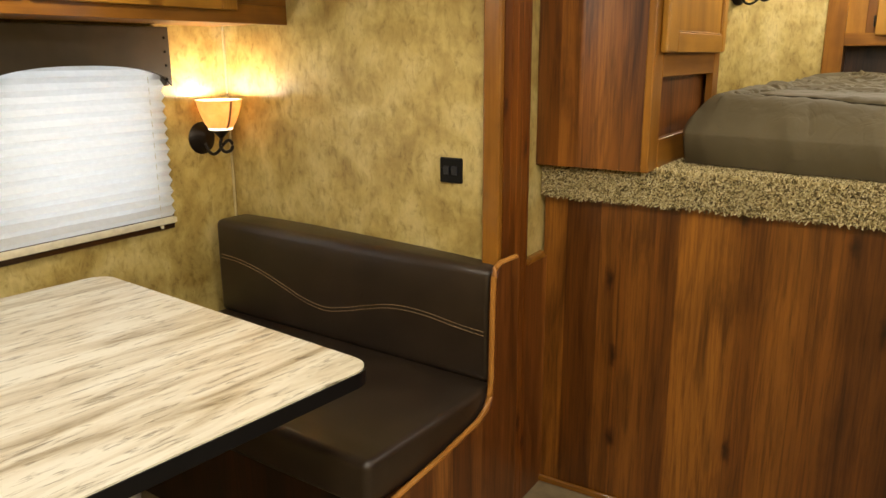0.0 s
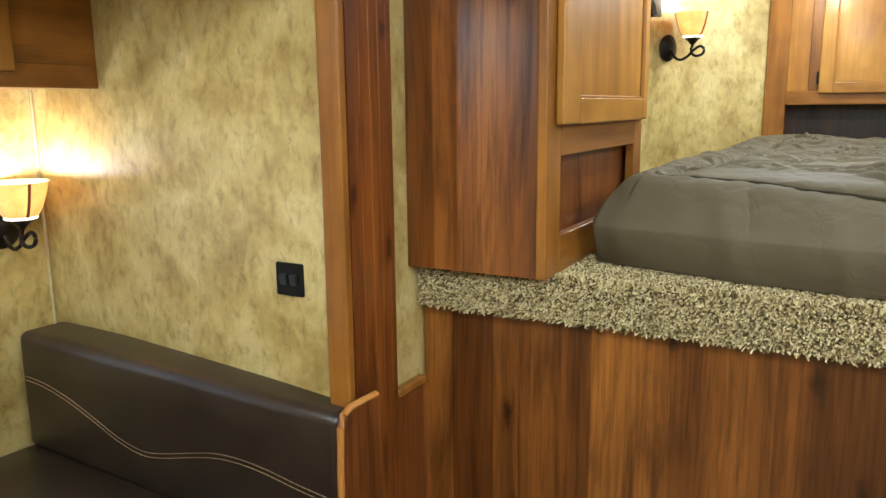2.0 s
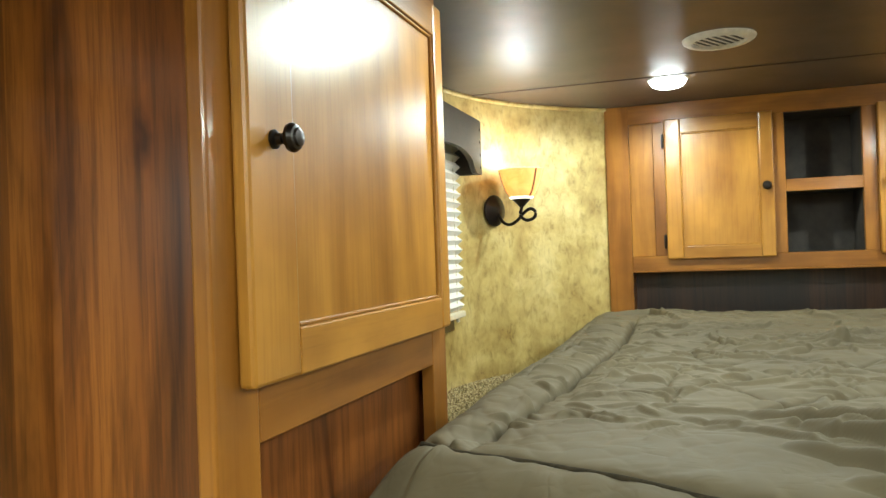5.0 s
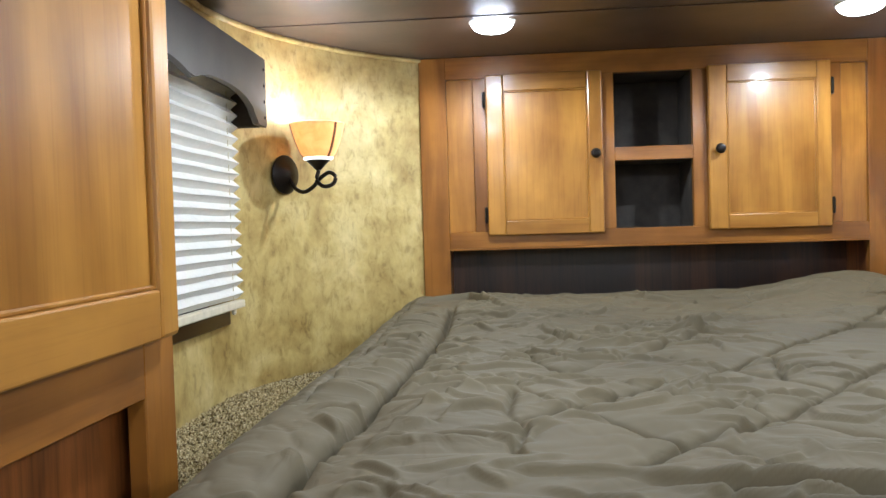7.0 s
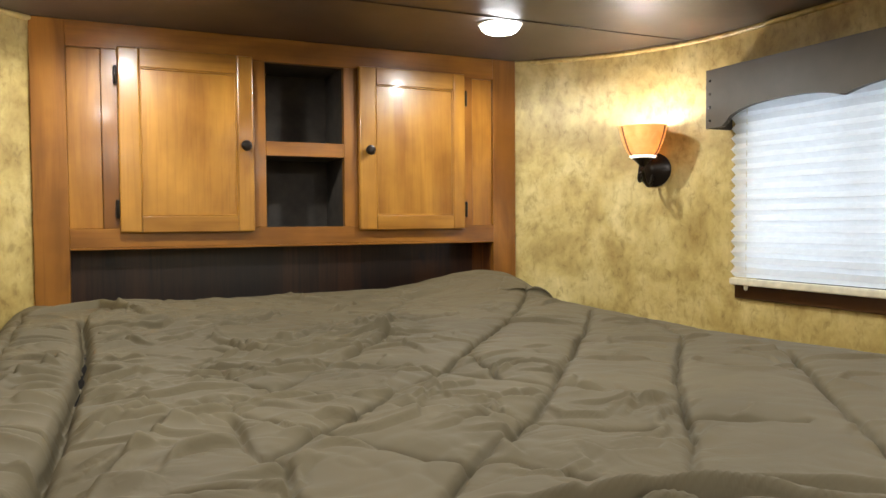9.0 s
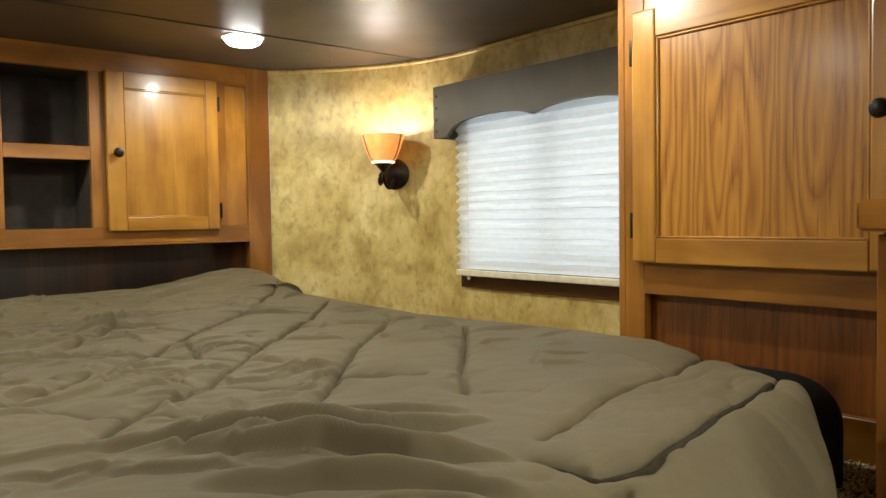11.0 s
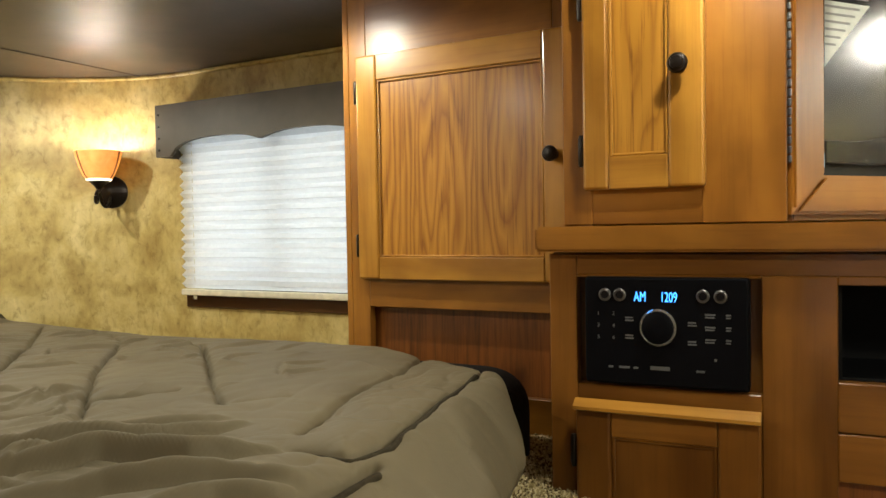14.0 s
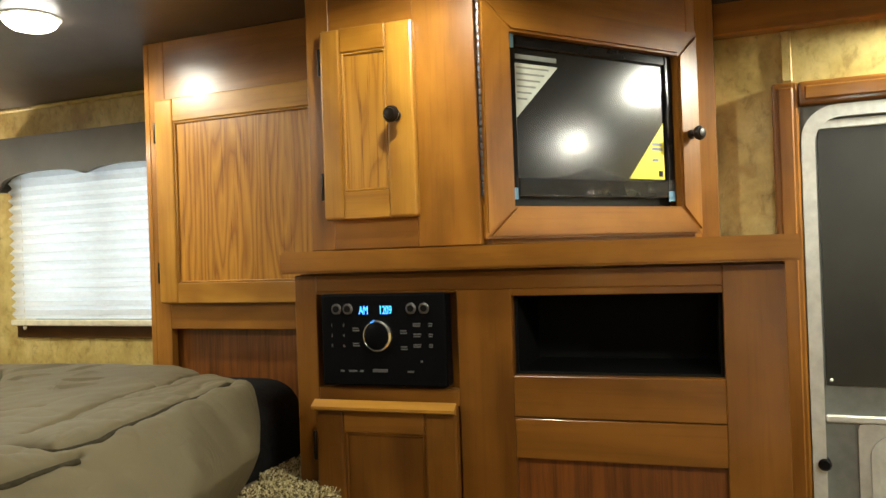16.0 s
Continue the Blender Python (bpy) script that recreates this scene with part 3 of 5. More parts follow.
CURVE_R = ((1.18, 3.85), (1.175, 4.25), (0.80, 4.57))
CURVE_L = ((-1.168, 3.85), (-1.13, 4.25), (-0.71, 4.57))
curved_wall("wall_nose_right", *CURVE_R, 1)
curved_wall("wall_nose_left", *CURVE_L, -1)
solo("wall_nose", box(-0.80, 0.88, 4.86, 4.90, 1.0, CEIL + 0.03), M_PAPER, "plain nose wall behind the cabinet", "wall", kind="structure")

# slide-out box
SLIDE_Y, SLIDE_X, SLIDE_Z = 2.00, -2.330, 1.745
solo("wall_slide_end", prism(bmesh.new(), [(-1.190, 1.985), (-2.370, 2.136), (-2.370, 2.180), (-1.190, 2.029)], 0, SLIDE_Z + 0.04), M_PAPER, "olive-tan sponged parchment wallpaper of the slide-out", "wall", kind="structure")
solo("wall_slide_far", box(SLIDE_X - 0.04, -1.20, -0.39, -0.35, 0, SLIDE_Z + 0.04), M_PAPER, "parchment-papered end wall of the slide-out", "wall", kind="structure")
WIN_D = (0.78, 1.82, 0.845, 1.38)
wall_y("wall_slide_window", SLIDE_X, -0.04, -0.35, 2.13, 0, SLIDE_Z + 0.04, WIN_D, M_PAPER, "olive-tan sponged parchment wallpaper with the dinette window")
solo("ceiling_slide", box(SLIDE_X, -1.16, -0.35, 2.13, SLIDE_Z, SLIDE_Z + 0.04), M_PAPER, "papered ceiling of the slide-out", "ceiling", kind="structure")
solo("trim_slide_corner", box(SLIDE_X, SLIDE_X + 0.008, 2.121, 2.129, 0.4, SLIDE_Z, 0.002), plain("cream_corner_bead", (0.55, 0.46, 0.24), 0.5), "thin cream bead in the slide-out corner", "trim", kind="structure")

# ceilings
solo("ceiling", box(-1.20, 1.22, REAR, 4.075, CEIL, CEIL + 0.05), M_CEIL, "dark brown satin vinyl ceiling", "ceiling", kind="structure")
bm = prism(bmesh.new(), [(-1.20, 4.079), (1.22, 4.079), (1.22, 4.92), (-1.20, 4.92)], CEIL + 0.001, CEIL + 0.05)
solo("ceiling_nose", bm, M_CEIL, "brown satin vinyl ceiling panel over the bed head", "ceiling", kind="structure")
solo("trim_ceiling_joint", box(-1.15, 1.17, 4.070, 4.084, CEIL - 0.003, CEIL - 0.0005, 0.001), M_CEIL, "narrow brown strip over the ceiling joint", "trim", kind="structure")


def cove(name, line):
    bm = bmesh.new()
    tube(bm, [(p[0], p[1], CEIL - 0.006) for p in line], 0.008, 8)
    return solo(name, bm, M_PAPER, "thin papered cove bead along the ceiling edge", "trim", kind="structure", soft_angle=50)


cove("trim_cove_right", [(1.174, 2.9), (1.174, 3.4)] + [(p[0] - 0.005, p[1] - 0.004) for p in bezier(*CURVE_R, 14)])
cove("trim_cove_left", [(-1.154, 2.9), (-1.154, 3.4)] + [(p[0] + 0.005, p[1] - 0.004) for p in bezier(*CURVE_L, 14)])
solo("trim_cornice", box(1.135, 1.18, REAR, 1.62, 1.945, CEIL, 0.003), M_TRIMY, "red-brown wooden cornice under the ceiling", "trim", kind="structure")
solo("trim_batten", box(1.172, 1.18, 1.44, 1.462, 1.83, 1.945, 0.002), M_PAPER, "papered batten over the wall joint", "trim", kind="structure")

# riser under the bed, carpeted platform
solo("wall_riser", box(-1.16, 1.18, 2.28, 2.32, 0, 0.95), M_PANEL_X, "rustic reddish-brown hickory panel riser below the bed platform", "wall", kind="structure")
solo("trim_riser_foot", box(-1.16, 0.49, 2.266, 2.28, 0, 0.022, 0.004), M_FX, "small wooden foot strip along the riser", "trim", kind="structure")
solo("floor_platform", box(-1.166, 1.18, 2.262, 4.86, 0.955, 1.036), M_BACKING, "carpeted bed platform", "floor", kind="structure")
solo("wall_left_lower", box(-1.168, -1.150, 2.143, 2.28, 0.0, 0.76), M_PANEL_Y, "rustic brown panel beside the riser", "wall", kind="structure")
solo("trim_cap", box(-1.168, -1.145, 2.143, 2.262, 0.76, 0.780, 0.004), M_FX, "small wooden cap on the side panel", "trim", kind="structure")

# fascia of the slide-out
face_ = [(-1.195, 2.143), (-1.195, 1.990), (-1.150, 1.990)]
for y in (2.030, 2.064, 2.096, 2.126):
    face_ += [(-1.150, y - 0.0025), (-1.1509, y - 0.0008), (-1.1509, y + 0.0008), (-1.150, y + 0.0025)]
solo("trim_fascia", prism(bmesh.new(), face_ + [(-1.150, 2.143)], 0.0, 1.711), M_POST, "knotty red-brown grooved wooden fascia post beside the slide-out", "trim", kind="structure")
solo("trim_fascia_edge", box(-1.200, -1.1485, 1.963, 1.988, 0.0, 1.711, 0.007, 3), M_FZ, "plain wooden edge moulding of the fascia", "trim", kind="structure")
solo("trim_fascia_header", box(-1.195, -1.105, -0.36, 2.143, 1.712, 1.90, 0.004, 2), M_TRIMY, "wooden fascia over the slide-out opening", "trim", kind="structure")

# ---- entry door and its casing ----
for nm, a in (("trim_door_side", (1.430, 1.485, 0.0, 1.823)), ("trim_door_side", (0.63, 0.685, 0.0, 1.823)), ("trim_door_head", (0.685, 1.430, 1.768, 1.823))):
    bm = box(1.150, 1.18, a[0], a[1], a[2], a[3], 0.006, 2)
    add_box(bm, 1.144, 1.151, a[0] + 0.012, a[1] - 0.012, a[2] + (0.012 if nm == "trim_door_head" else 0), a[3] - 0.012, 0.003)
    solo(nm, bm, M_FZ if nm == "trim_door_side" else M_TRIMY, "moulded red-brown wooden casing of the entry door", "trim", kind="structure")
door = thing("door_1", pose(1.17, 1.06, 0), "grey entry door with rounded white aluminium frame and shaded window", "door", kind="structure")
part("door_skin", box(1.168, 1.1795, 0.685, 1.430, 0.0, 1.768), M_GREY, door, "", ID)


def rounded(y0, y1, z0, z1, r, n=8):
    pts = []
    for cy, cz, a in ((y1 - r, z1 - r, 0), (y0 + r, z1 - r, 90), (y0 + r, z0 + r, 180), (y1 - r, z0 + r, 270)):
        pts += [(cy + r * math.cos(radians(a + 90 * k / n)), cz + r * math.sin(radians(a + 90 * k / n))) for k in range(n + 1)]
    return pts


def rounded_ring(bm, outer, inner, lo, hi):
    n = len(outer)
    o0, o1 = [bm.verts.new((lo, a, b)) for a, b in outer], [bm.verts.new((hi, a, b)) for a, b in outer]
    i0, i1 = [bm.verts.new((lo, a, b)) for a, b in inner], [bm.verts.new((hi, a, b)) for a, b in inner]
    for k in range(n):
        j = (k + 1) % n
        for q in ((o0[k], o0[j], i0[j], i0[k]), (o1[k], i1[k], i1[j], o1[j]), (o0[k], o1[k], o1[j], o0[j]), (i0[k], i0[j], i1[j], i1[k])):
            bm.faces.new(q)
    return bm


part("door_frame", rounded_ring(bmesh.new(), rounded(0.70, 1.428, 0.03, 1.765, 0.075), rounded(0.728, 1.400, 0.058, 1.737, 0.055), 1.152, 1.168), M_ALU, door, "white aluminium frame with rounded corners", ID, 35)
part("window_shade", box(1.160, 1.166, 0.735, 1.394, 1.14, 1.712, 0.001), M_SHADE_DARK, door, "dark woven window shade, drawn down", ID)
part("shade_rail", box(1.156, 1.167, 0.735, 1.394, 1.712, 1.732, 0.002), M_ALU, door, "white shade head rail", ID)
part("cross_bar", box(1.154, 1.167, 0.730, 1.398, 1.058, 1.074, 0.003), M_ALU, door, "white aluminium cross bar", ID)
part("lower_panel", prism(bmesh.new(), rounded(0.80, 1.335, 0.16, 1.056, 0.012), 1.160, 1.167, "x"), M_ALU, door, "pale lower panel", ID, 35)
part("panel_moulding", rounded_ring(bmesh.new(), rounded(0.84, 1.312, 0.22, 1.035, 0.05), rounded(0.856, 1.296, 0.236, 1.019, 0.04), 1.154, 1.161), M_ALU, door, "", ID, 35)
part("latch", lathe(bmesh.new(), [(0.014, 0), (0.014, 0.01), (0.009, 0.014), (0.009, 0.026), (0.014, 0.030), (0.010, 0.036)], 14, Matrix.Translation((1.168, 1.405, 0.967)) @ Matrix.Rotation(radians(-90), 4, "Y")), M_BLACK, door, "black latch knob", ID, 35)
for y in (1.384, 0.745):
    part("snap", lathe(bmesh.new(), [(0.004, 0), (0.004, 0.002), (0.002, 0.004)], 10, Matrix.Translation((1.160, y, 1.152)) @ Matrix.Rotation(radians(-90), 4, "Y")), M_STEEL, door, "small metal snap", ID)


# ---- windows, blinds and valances ----
def window(name, x, side, hole, m_blind, blind, label_blind, pitch=0.030):
    """side: +1 when the room lies towards +x of the wall."""
    ya, yb, za, zb = hole
    w = thing(name, pose(x, (ya + yb) / 2, za), "sliding trailer window with dark frame behind a blind", "window", kind="structure")
    xo = x - side * 0.025
    bm = bmesh.new()
    f = 0.022
    lo, hi = min(xo - 0.012, xo + 0.012), max(xo - 0.012, xo + 0.012)
    for a in ((ya, ya + f, za, zb), (yb - f, yb, za, zb), (ya + f, yb - f, za, za + f), (ya + f, yb - f, zb - f, zb), ((ya + yb) / 2 - 0.012, (ya + yb) / 2 + 0.012, za + f, zb - f)):
        add_box(bm, lo, hi, *a, 0.002)
    part("window_frame", bm, M_BLACK, w, "dark aluminium frame", ID)
    for a, b in ((ya + f, (ya + yb) / 2 - 0.012), ((ya + yb) / 2 + 0.012, yb - f)):
        p = part("pane", box(xo - 0.002, xo + 0.002, a, b, za + f, zb - f), M_GLASS, w, "", ID)
        p.visible_shadow = False
    s0, s1 = sorted((x, x + side * 0.014))
    part("window_sill", box(s0, s1, ya - 0.03, yb + 0.03, za - 0.05, za, 0.003), M_SILL, w, "wooden sill strip, darkened for the shadow below the blind", ID)
    y0, y1, z0, z1, inset = blind
    bl = thing("pleated_blind", pose(x + side * inset, (y0 + y1) / 2, z0), label_blind, "blind", "window blinds")
    bm = bmesh.new()
    n = int((z1 - z0) / pitch * 2)
    rows = []
    for k in range(n + 1):
        z = z0 + 0.012 + (z1 - z0 - 0.012) * k / n
        xx = x + side * (inset + (0.009 if k % 2 else -0.009))
        rows.append([bm.verts.new((xx, y0 + (y1 - y0) * j / 6, z + 0.0012 * math.sin(3.1 * j + k))) for j in range(7)])
    for a, b in zip(rows, rows[1:]):
        for j in range(6):
            bm.faces.new((a[j], a[j + 1], b[j + 1], b[j]))
    part("pleats", bm, m_blind, bl, "", ID)
    lo, hi = sorted((x + side * (inset - 0.011), x + side * (inset + 0.011)))
    part("bottom_rail", box(lo, hi, y0 - 0.004, y1 + 0.004, z0 - 0.010, z0 + 0.010, 0.004, 2), M_RAIL, bl, "cream bottom rail", ID)
    for yy in (y0 + 0.05, y1 - 0.05):
        part("cord", tube(bmesh.new(), [(x + side * inset, yy, z0 - 0.02), (x + side * inset, yy, z1)], 0.0012, 6), M_RAIL, bl, "", ID)
        part("cord_end", lathe(bmesh.new(), [(0.002, 0.010), (0.006, 0.006), (0.006, -0.004), (0.003, -0.008)], 10, Matrix.Translation((x + side * inset, yy, z0 - 0.016))), M_RAIL, bl, "", ID)
    return w


window("window_1", 1.18, -1, WIN_R, M_BLIND_R, (3.06, 3.895, 1.278, 1.86, 0.035), "white pleated blind, lowered and bright with daylight")
window("window_2", -1.16, 1, WIN_L, M_BLIND_L, (3.08, 3.92, 1.290, 1.88, 0.045), "white pleated blind, lowered, beside the bed")
window("window_3", SLIDE_X, 1, WIN_D, M_BLIND_R, (0.75, 1.835, 0.828, 1.40, 0.030), "white pleated blind, lowered over the dinette window", 0.034)


def valance(x, side, depth, y0, y1, z0, z1, humps, ends, dip, label, studs):
    """A padded board with scalloped lower edge and two returns. humps: centres, half-widths and heights of the arches."""
    v = thing("valance", pose(x, (y0 + y1) / 2, z0), label, "valance", "window valances")
    low = []
    n = 90
    for k in range(n + 1):
        y = y0 + (y1 - y0) * k / n
        z = z0
        for c, hw, h in humps:
            t = abs(y - c) / hw
            if t < 1:
                z = max(z, z0 + h * math.sqrt(1 - t ** 2.4))
        if humps[0][0] - 0.02 < y < humps[-1][0] + 0.02:
            z = max(z, z0 + dip)
        low.append((y, z))
    outline = low + [(y1, z1), (y0, z1)]
    a, b = sorted((x + side * depth, x + side * (depth - 0.016)))
    bm = prism(bmesh.new(), outline, a, b, "x")
    bmesh.ops.bevel(bm, geom=[e for e in bm.edges if abs(e.verts[0].co.x - e.verts[1].co.x) < 1e-6], offset=0.004, segments=2, affect="EDGES", clamp_overlap=True)
    part("board", bm, M_VALANCE, v, "", ID, 40)
    c, d = sorted((x, x + side * (depth - 0.016)))
    for ya, yb in ((y0, y0 + 0.014), (y1 - 0.014, y1)):
        part("return", box(c, d, ya, yb, z0, z1, 0.003), M_VALANCE, v, "", ID)
    part("top_board", box(c, d, y0 + 0.014, y1 - 0.014, z1 - 0.012, z1), M_VALANCE, v, "", ID)
    for yy in studs:
        for k in range(4):
            zz = z0 + 0.022 + (z1 - z0 - 0.055) * k / 3
            part("nailhead", lathe(bmesh.new(), [(0.0048, 0), (0.004, 0.002), (0.0015, 0.003)], 10, Matrix.Translation((x + side * depth, yy, zz)) @ Matrix.Rotation(radians(90 * side), 4, "Y")), M_BRONZE, v, "", ID)
    return v


valance(1.18, -1, 0.10, 3.03, 3.943, 1.727, 1.898, ((3.315, 0.205, 0.054), (3.665, 0.205, 0.054)), 0.06, 0.016, "taupe vinyl valance with two scallops over the bed window", (3.05, 3.924))
valance(-1.16, 1, 0.11, 3.04, 3.985, 1.738, 1.915, ((3.345, 0.21, 0.065), (3.695, 0.21, 0.065)), 0.06, 0.022, "taupe vinyl valance with two scallops beside the wardrobe", (3.06, 3.965))
valance(SLIDE_X, 1, 0.060, 0.700, 1.855, 1.262, 1.442, ((1.050, 0.30, 0.066), (1.550, 0.30, 0.066)), 0.06, 0.0, "dark brown vinyl valance with arches over the dinette window", (0.720, 1.835))


# ---- wall sconces ----
def sconce(x, y, z, turn, label, first=20, reach=1.0):
    """Local -y points into the room. reach: how far the arm stretches, against 0.1 m."""
    m = pose(x, y, z, 0, 0, turn)
    s = thing("wall_sconce", m, label, "wall lamp", "wall sconces")
    part("back_plate", lathe(bmesh.new(), [(0.055, 0), (0.055, 0.004), (0.048, 0.010), (0.030, 0.014), (0.016, 0.022)], 28, Matrix.Rotation(radians(90), 4, "X")), M_BRONZE, s, "dark bronze round plate", m, 40)
    bm = bmesh.new()
    pts = [(0, -0.014, -0.010), (0, -0.030, -0.040), (0, -0.055, -0.052), (0, -0.082, -0.040), (0.004, -0.103, -0.016), (0.008, -0.125, -0.002), (0.008, -0.142, -0.014), (0.004, -0.138, -0.034), (-0.002, -0.115, -0.040), (-0.006, -0.098, -0.022), (0, -0.100, 0.004), (0, -0.100, 0.024)]
    pts = [(a, b * reach, c) for a, b, c in pts]
    smoothed = []
    for i in range(len(pts) - 1):
        p = [Vector(pts[max(0, min(len(pts) - 1, i + d))]) for d in (-1, 0, 1, 2)]
        for t in (0, 0.25, 0.5, 0.75):
            smoothed.append(0.5 * (2 * p[1] + (p[2] - p[0]) * t + (2 * p[0] - 5 * p[1] + 4 * p[2] - p[3]) * t * t + (3 * p[1] - p[0] - 3 * p[2] + p[3]) * t ** 3))
    tube(bm, smoothed + [Vector(pts[-1])], 0.0058, 10)
    part("arm", bm, M_BRONZE, s, "curled dark bronze arm", m, 60)
    hold = Matrix.Translation((0, -0.100 * reach, 0))
    part("cup", lathe(bmesh.new(), [(0.008, 0.006), (0.020, 0.020), (0.033, 0.032), (0.030, 0.034), (0.006, 0.030)], 24, hold), M_BRONZE, s, "", m, 40)
    bm = bmesh.new()
    prof = [(0.038, 0.036), (0.051, 0.056), (0.061, 0.080), (0.069, 0.105), (0.075, 0.130)]
    rings = []
    for r, h in prof + [(r - 0.003, h) for r, h in prof[::-1]]:
        rings.append([bm.verts.new(hold @ Vector((r * math.cos(2 * math.pi * k / 36), r * math.sin(2 * math.pi * k / 36), h))) for k in range(36)])
    for a, b in zip(rings, rings[1:]):
        for k in range(36):
            bm.faces.new((a[k], a[(k + 1) % 36], b[(k + 1) % 36], b[k]))
    part("shade", bm, M_SHADE, s, "amber glass shade, lit", m, 40)
    for turn_band in (first, first + 120, first + 240):
        bm = bmesh.new()
        strip = []
        for r, h in prof:
            strip.append([bm.verts.new(hold @ Vector(((r + lift) * math.cos(radians(turn_band) + w / r), (r + lift) * math.sin(radians(turn_band) + w / r), h))) for w, lift in ((-0.004, -0.001), (-0.0035, 0.0012), (0.0035, 0.0012), (0.004, -0.001))])
        for a, b in zip(strip, strip[1:]):
            for k in range(3):
                bm.faces.new((a[k], a[k + 1], b[k + 1], b[k]))
        part("shade_band", bm, M_BAND, s, "brown upright band on the glass", m, 40)
    part("shade_rim", lathe(bmesh.new(), [(0.0750, 0.1290), (0.0765, 0.1300), (0.0762, 0.1325), (0.0735, 0.1330), (0.0715, 0.1310)], 36, hold, caps=False), M_SHADE, s, "pale glass rim", m, 40)
    part("shade_collar", lathe(bmesh.new(), [(0.037, 0.033), (0.041, 0.036), (0.041, 0.042), (0.037, 0.045)], 30, hold), M_RIM, s, "pale lit collar", m, 40)
    part("bulb", lathe(bmesh.new(), [(0.012, 0.036), (0.012, 0.05), (0.017, 0.062), (0.018, 0.072), (0.012, 0.085), (0.004, 0.090)], 16, hold), glow("bulb_glass", (1.0, 0.80, 0.5), 12.0), s, "glowing bulb", m, 60)
    lamp = new("sconce_light", bpy.data.lights.new("sconce_light", "POINT"))
    lamp.data.energy, lamp.data.color, lamp.data.shadow_soft_size = SCONCE_WATTS, WARM, 0.018
    lamp.matrix_world = m @ Matrix.Translation((0, -0.100 * reach, 0.112))
    return s


sconce(1.100, 4.185, 1.622, -62, "bronze wall sconce with amber glass shade by the bed window", 355)
sconce(-1.062, 4.165, 1.628, 66, "bronze wall sconce with amber glass shade beside the bed", 20, 1.2)
sconce(SLIDE_X, 2.000, 1.080, 90, "bronze wall sconce with amber glass shade over the dinette bench")


# ---- ceiling lights and vent ----
def puck(x, y, z=CEIL, watts=BED_WATTS):
    m = pose(x, y, z)
    p = thing("ceiling_light", m, "round white domed ceiling light, lit", "ceiling light", "ceiling lights")
    part("trim_ring", lathe(bmesh.new(), [(0.064, 0.0), (0.0645, -0.0015), (0.062, -0.0035), (0.058, -0.0040)], 32, ID), M_WHITE, p, "white rim", m, 40)
    part("lens", lathe(bmesh.new(), [(0.0570, -0.002), (0.0560, -0.010), (0.050, -0.018), (0.040, -0.024), (0.024, -0.028), (0.004, -0.030)], 32, ID), M_LENS, p, "glowing frosted lens", m, 60)
    lamp = new("ceiling_glow", bpy.data.lights.new("ceiling_glow", "SPOT"))
    lamp.data.spot_size, lamp.data.spot_blend = radians(179), 0.36
    lamp.data.shadow_soft_size, lamp.data.energy, lamp.data.color = 0.016, watts, PUCK
    lamp.matrix_world = m @ Matrix.Translation((0, 0, -0.050))


for x, y in PUCKS:
    puck(x, y, CEIL, (MAIN_WATTS * 2.0 if x > 0.5 else MAIN_WATTS) if y < 2 else STEP_WATTS if y < 3 else BED_WATTS)
# an unseen lamp, added under the slide-out ceiling to light table and bench
puck(-1.55, 1.05, SLIDE_Z, BED_WATTS)

m = pose(-0.320, 3.69, CEIL, 0, 0, 20)
vent = thing("ceiling_vent", m, "round white louvred ceiling vent", "vent")
bm = bmesh.new()
lathe(bm, [(0.092, 0.0), (0.090, -0.006), (0.080, -0.012), (0.068, -0.012), (0.066, -0.001)], 36, caps=False)
part("rim", bm, M_WHITE, vent, "", m, 40)
part("backing", lathe(bmesh.new(), [(0.068, -0.001), (0.068, -0.003)], 36), M_BLACK, vent, "", m)
for k in range(-3, 4):
    half = math.sqrt(max(0.0672 ** 2 - (k * 0.018) ** 2, 0)) * 0.985
    part("slat", box(-half, half, k * 0.018 - 0.003, k * 0.018 + 0.003, -0.0065, -0.0045, 0.0005), M_WHITE, vent, "", m @ Matrix.Rotation(radians(40), 4, "Z"))

# ---- nose cabinet over the bed head ----
F = pose(0.04, 4.555, 0)
nc = thing("nose_cabinet", pose(0.04, 4.70, 1.2), "honey-brown wooden overhead cabinet with two doors and open cubbies", "cabinet")
A, B = -0.715 - 0.04, 0.792 - 0.04
X = [v - 0.04 for v in (-0.627, -0.540, -0.507, -0.084, 0.163, 0.606, 0.622, 0.703)]
M_DN = wood("nose_side_panel", (0.26, 0.108, 0.012), (0.42, 0.190, 0.026), "z", figure=1.6)
members(nc, [
    ("stile", A, X[0], 1.20, CEIL, 0, M_FZ), ("stile", X[7], B, 1.20, CEIL, 0, M_FZ),
    ("rail", X[0], X[7], 1.948, CEIL, 0, M_FX), ("rail", X[0], X[7], 1.392, 1.446, 0, M_FX),
    ("stile", X[1], X[2] + 0.03, 1.446, 1.948, 0, M_FZ), ("stile", X[3] - 0.06, X[3], 1.446, 1.948, 0, M_FZ),
    ("stile", X[4], X[4] + 0.06, 1.446, 1.948, 0, M_FZ), ("stile", X[5] - 0.04, X[6], 1.446, 1.948, 0, M_FZ),
    ("shelf_rail", X[3], X[4], 1.664, 1.708, 0, M_FX),
    ("side_panel", X[0], X[1], 1.446, 1.948, 0.012, M_DN), ("side_panel", X[6], X[7], 1.446, 1.948, 0.012, M_DN),
], F)
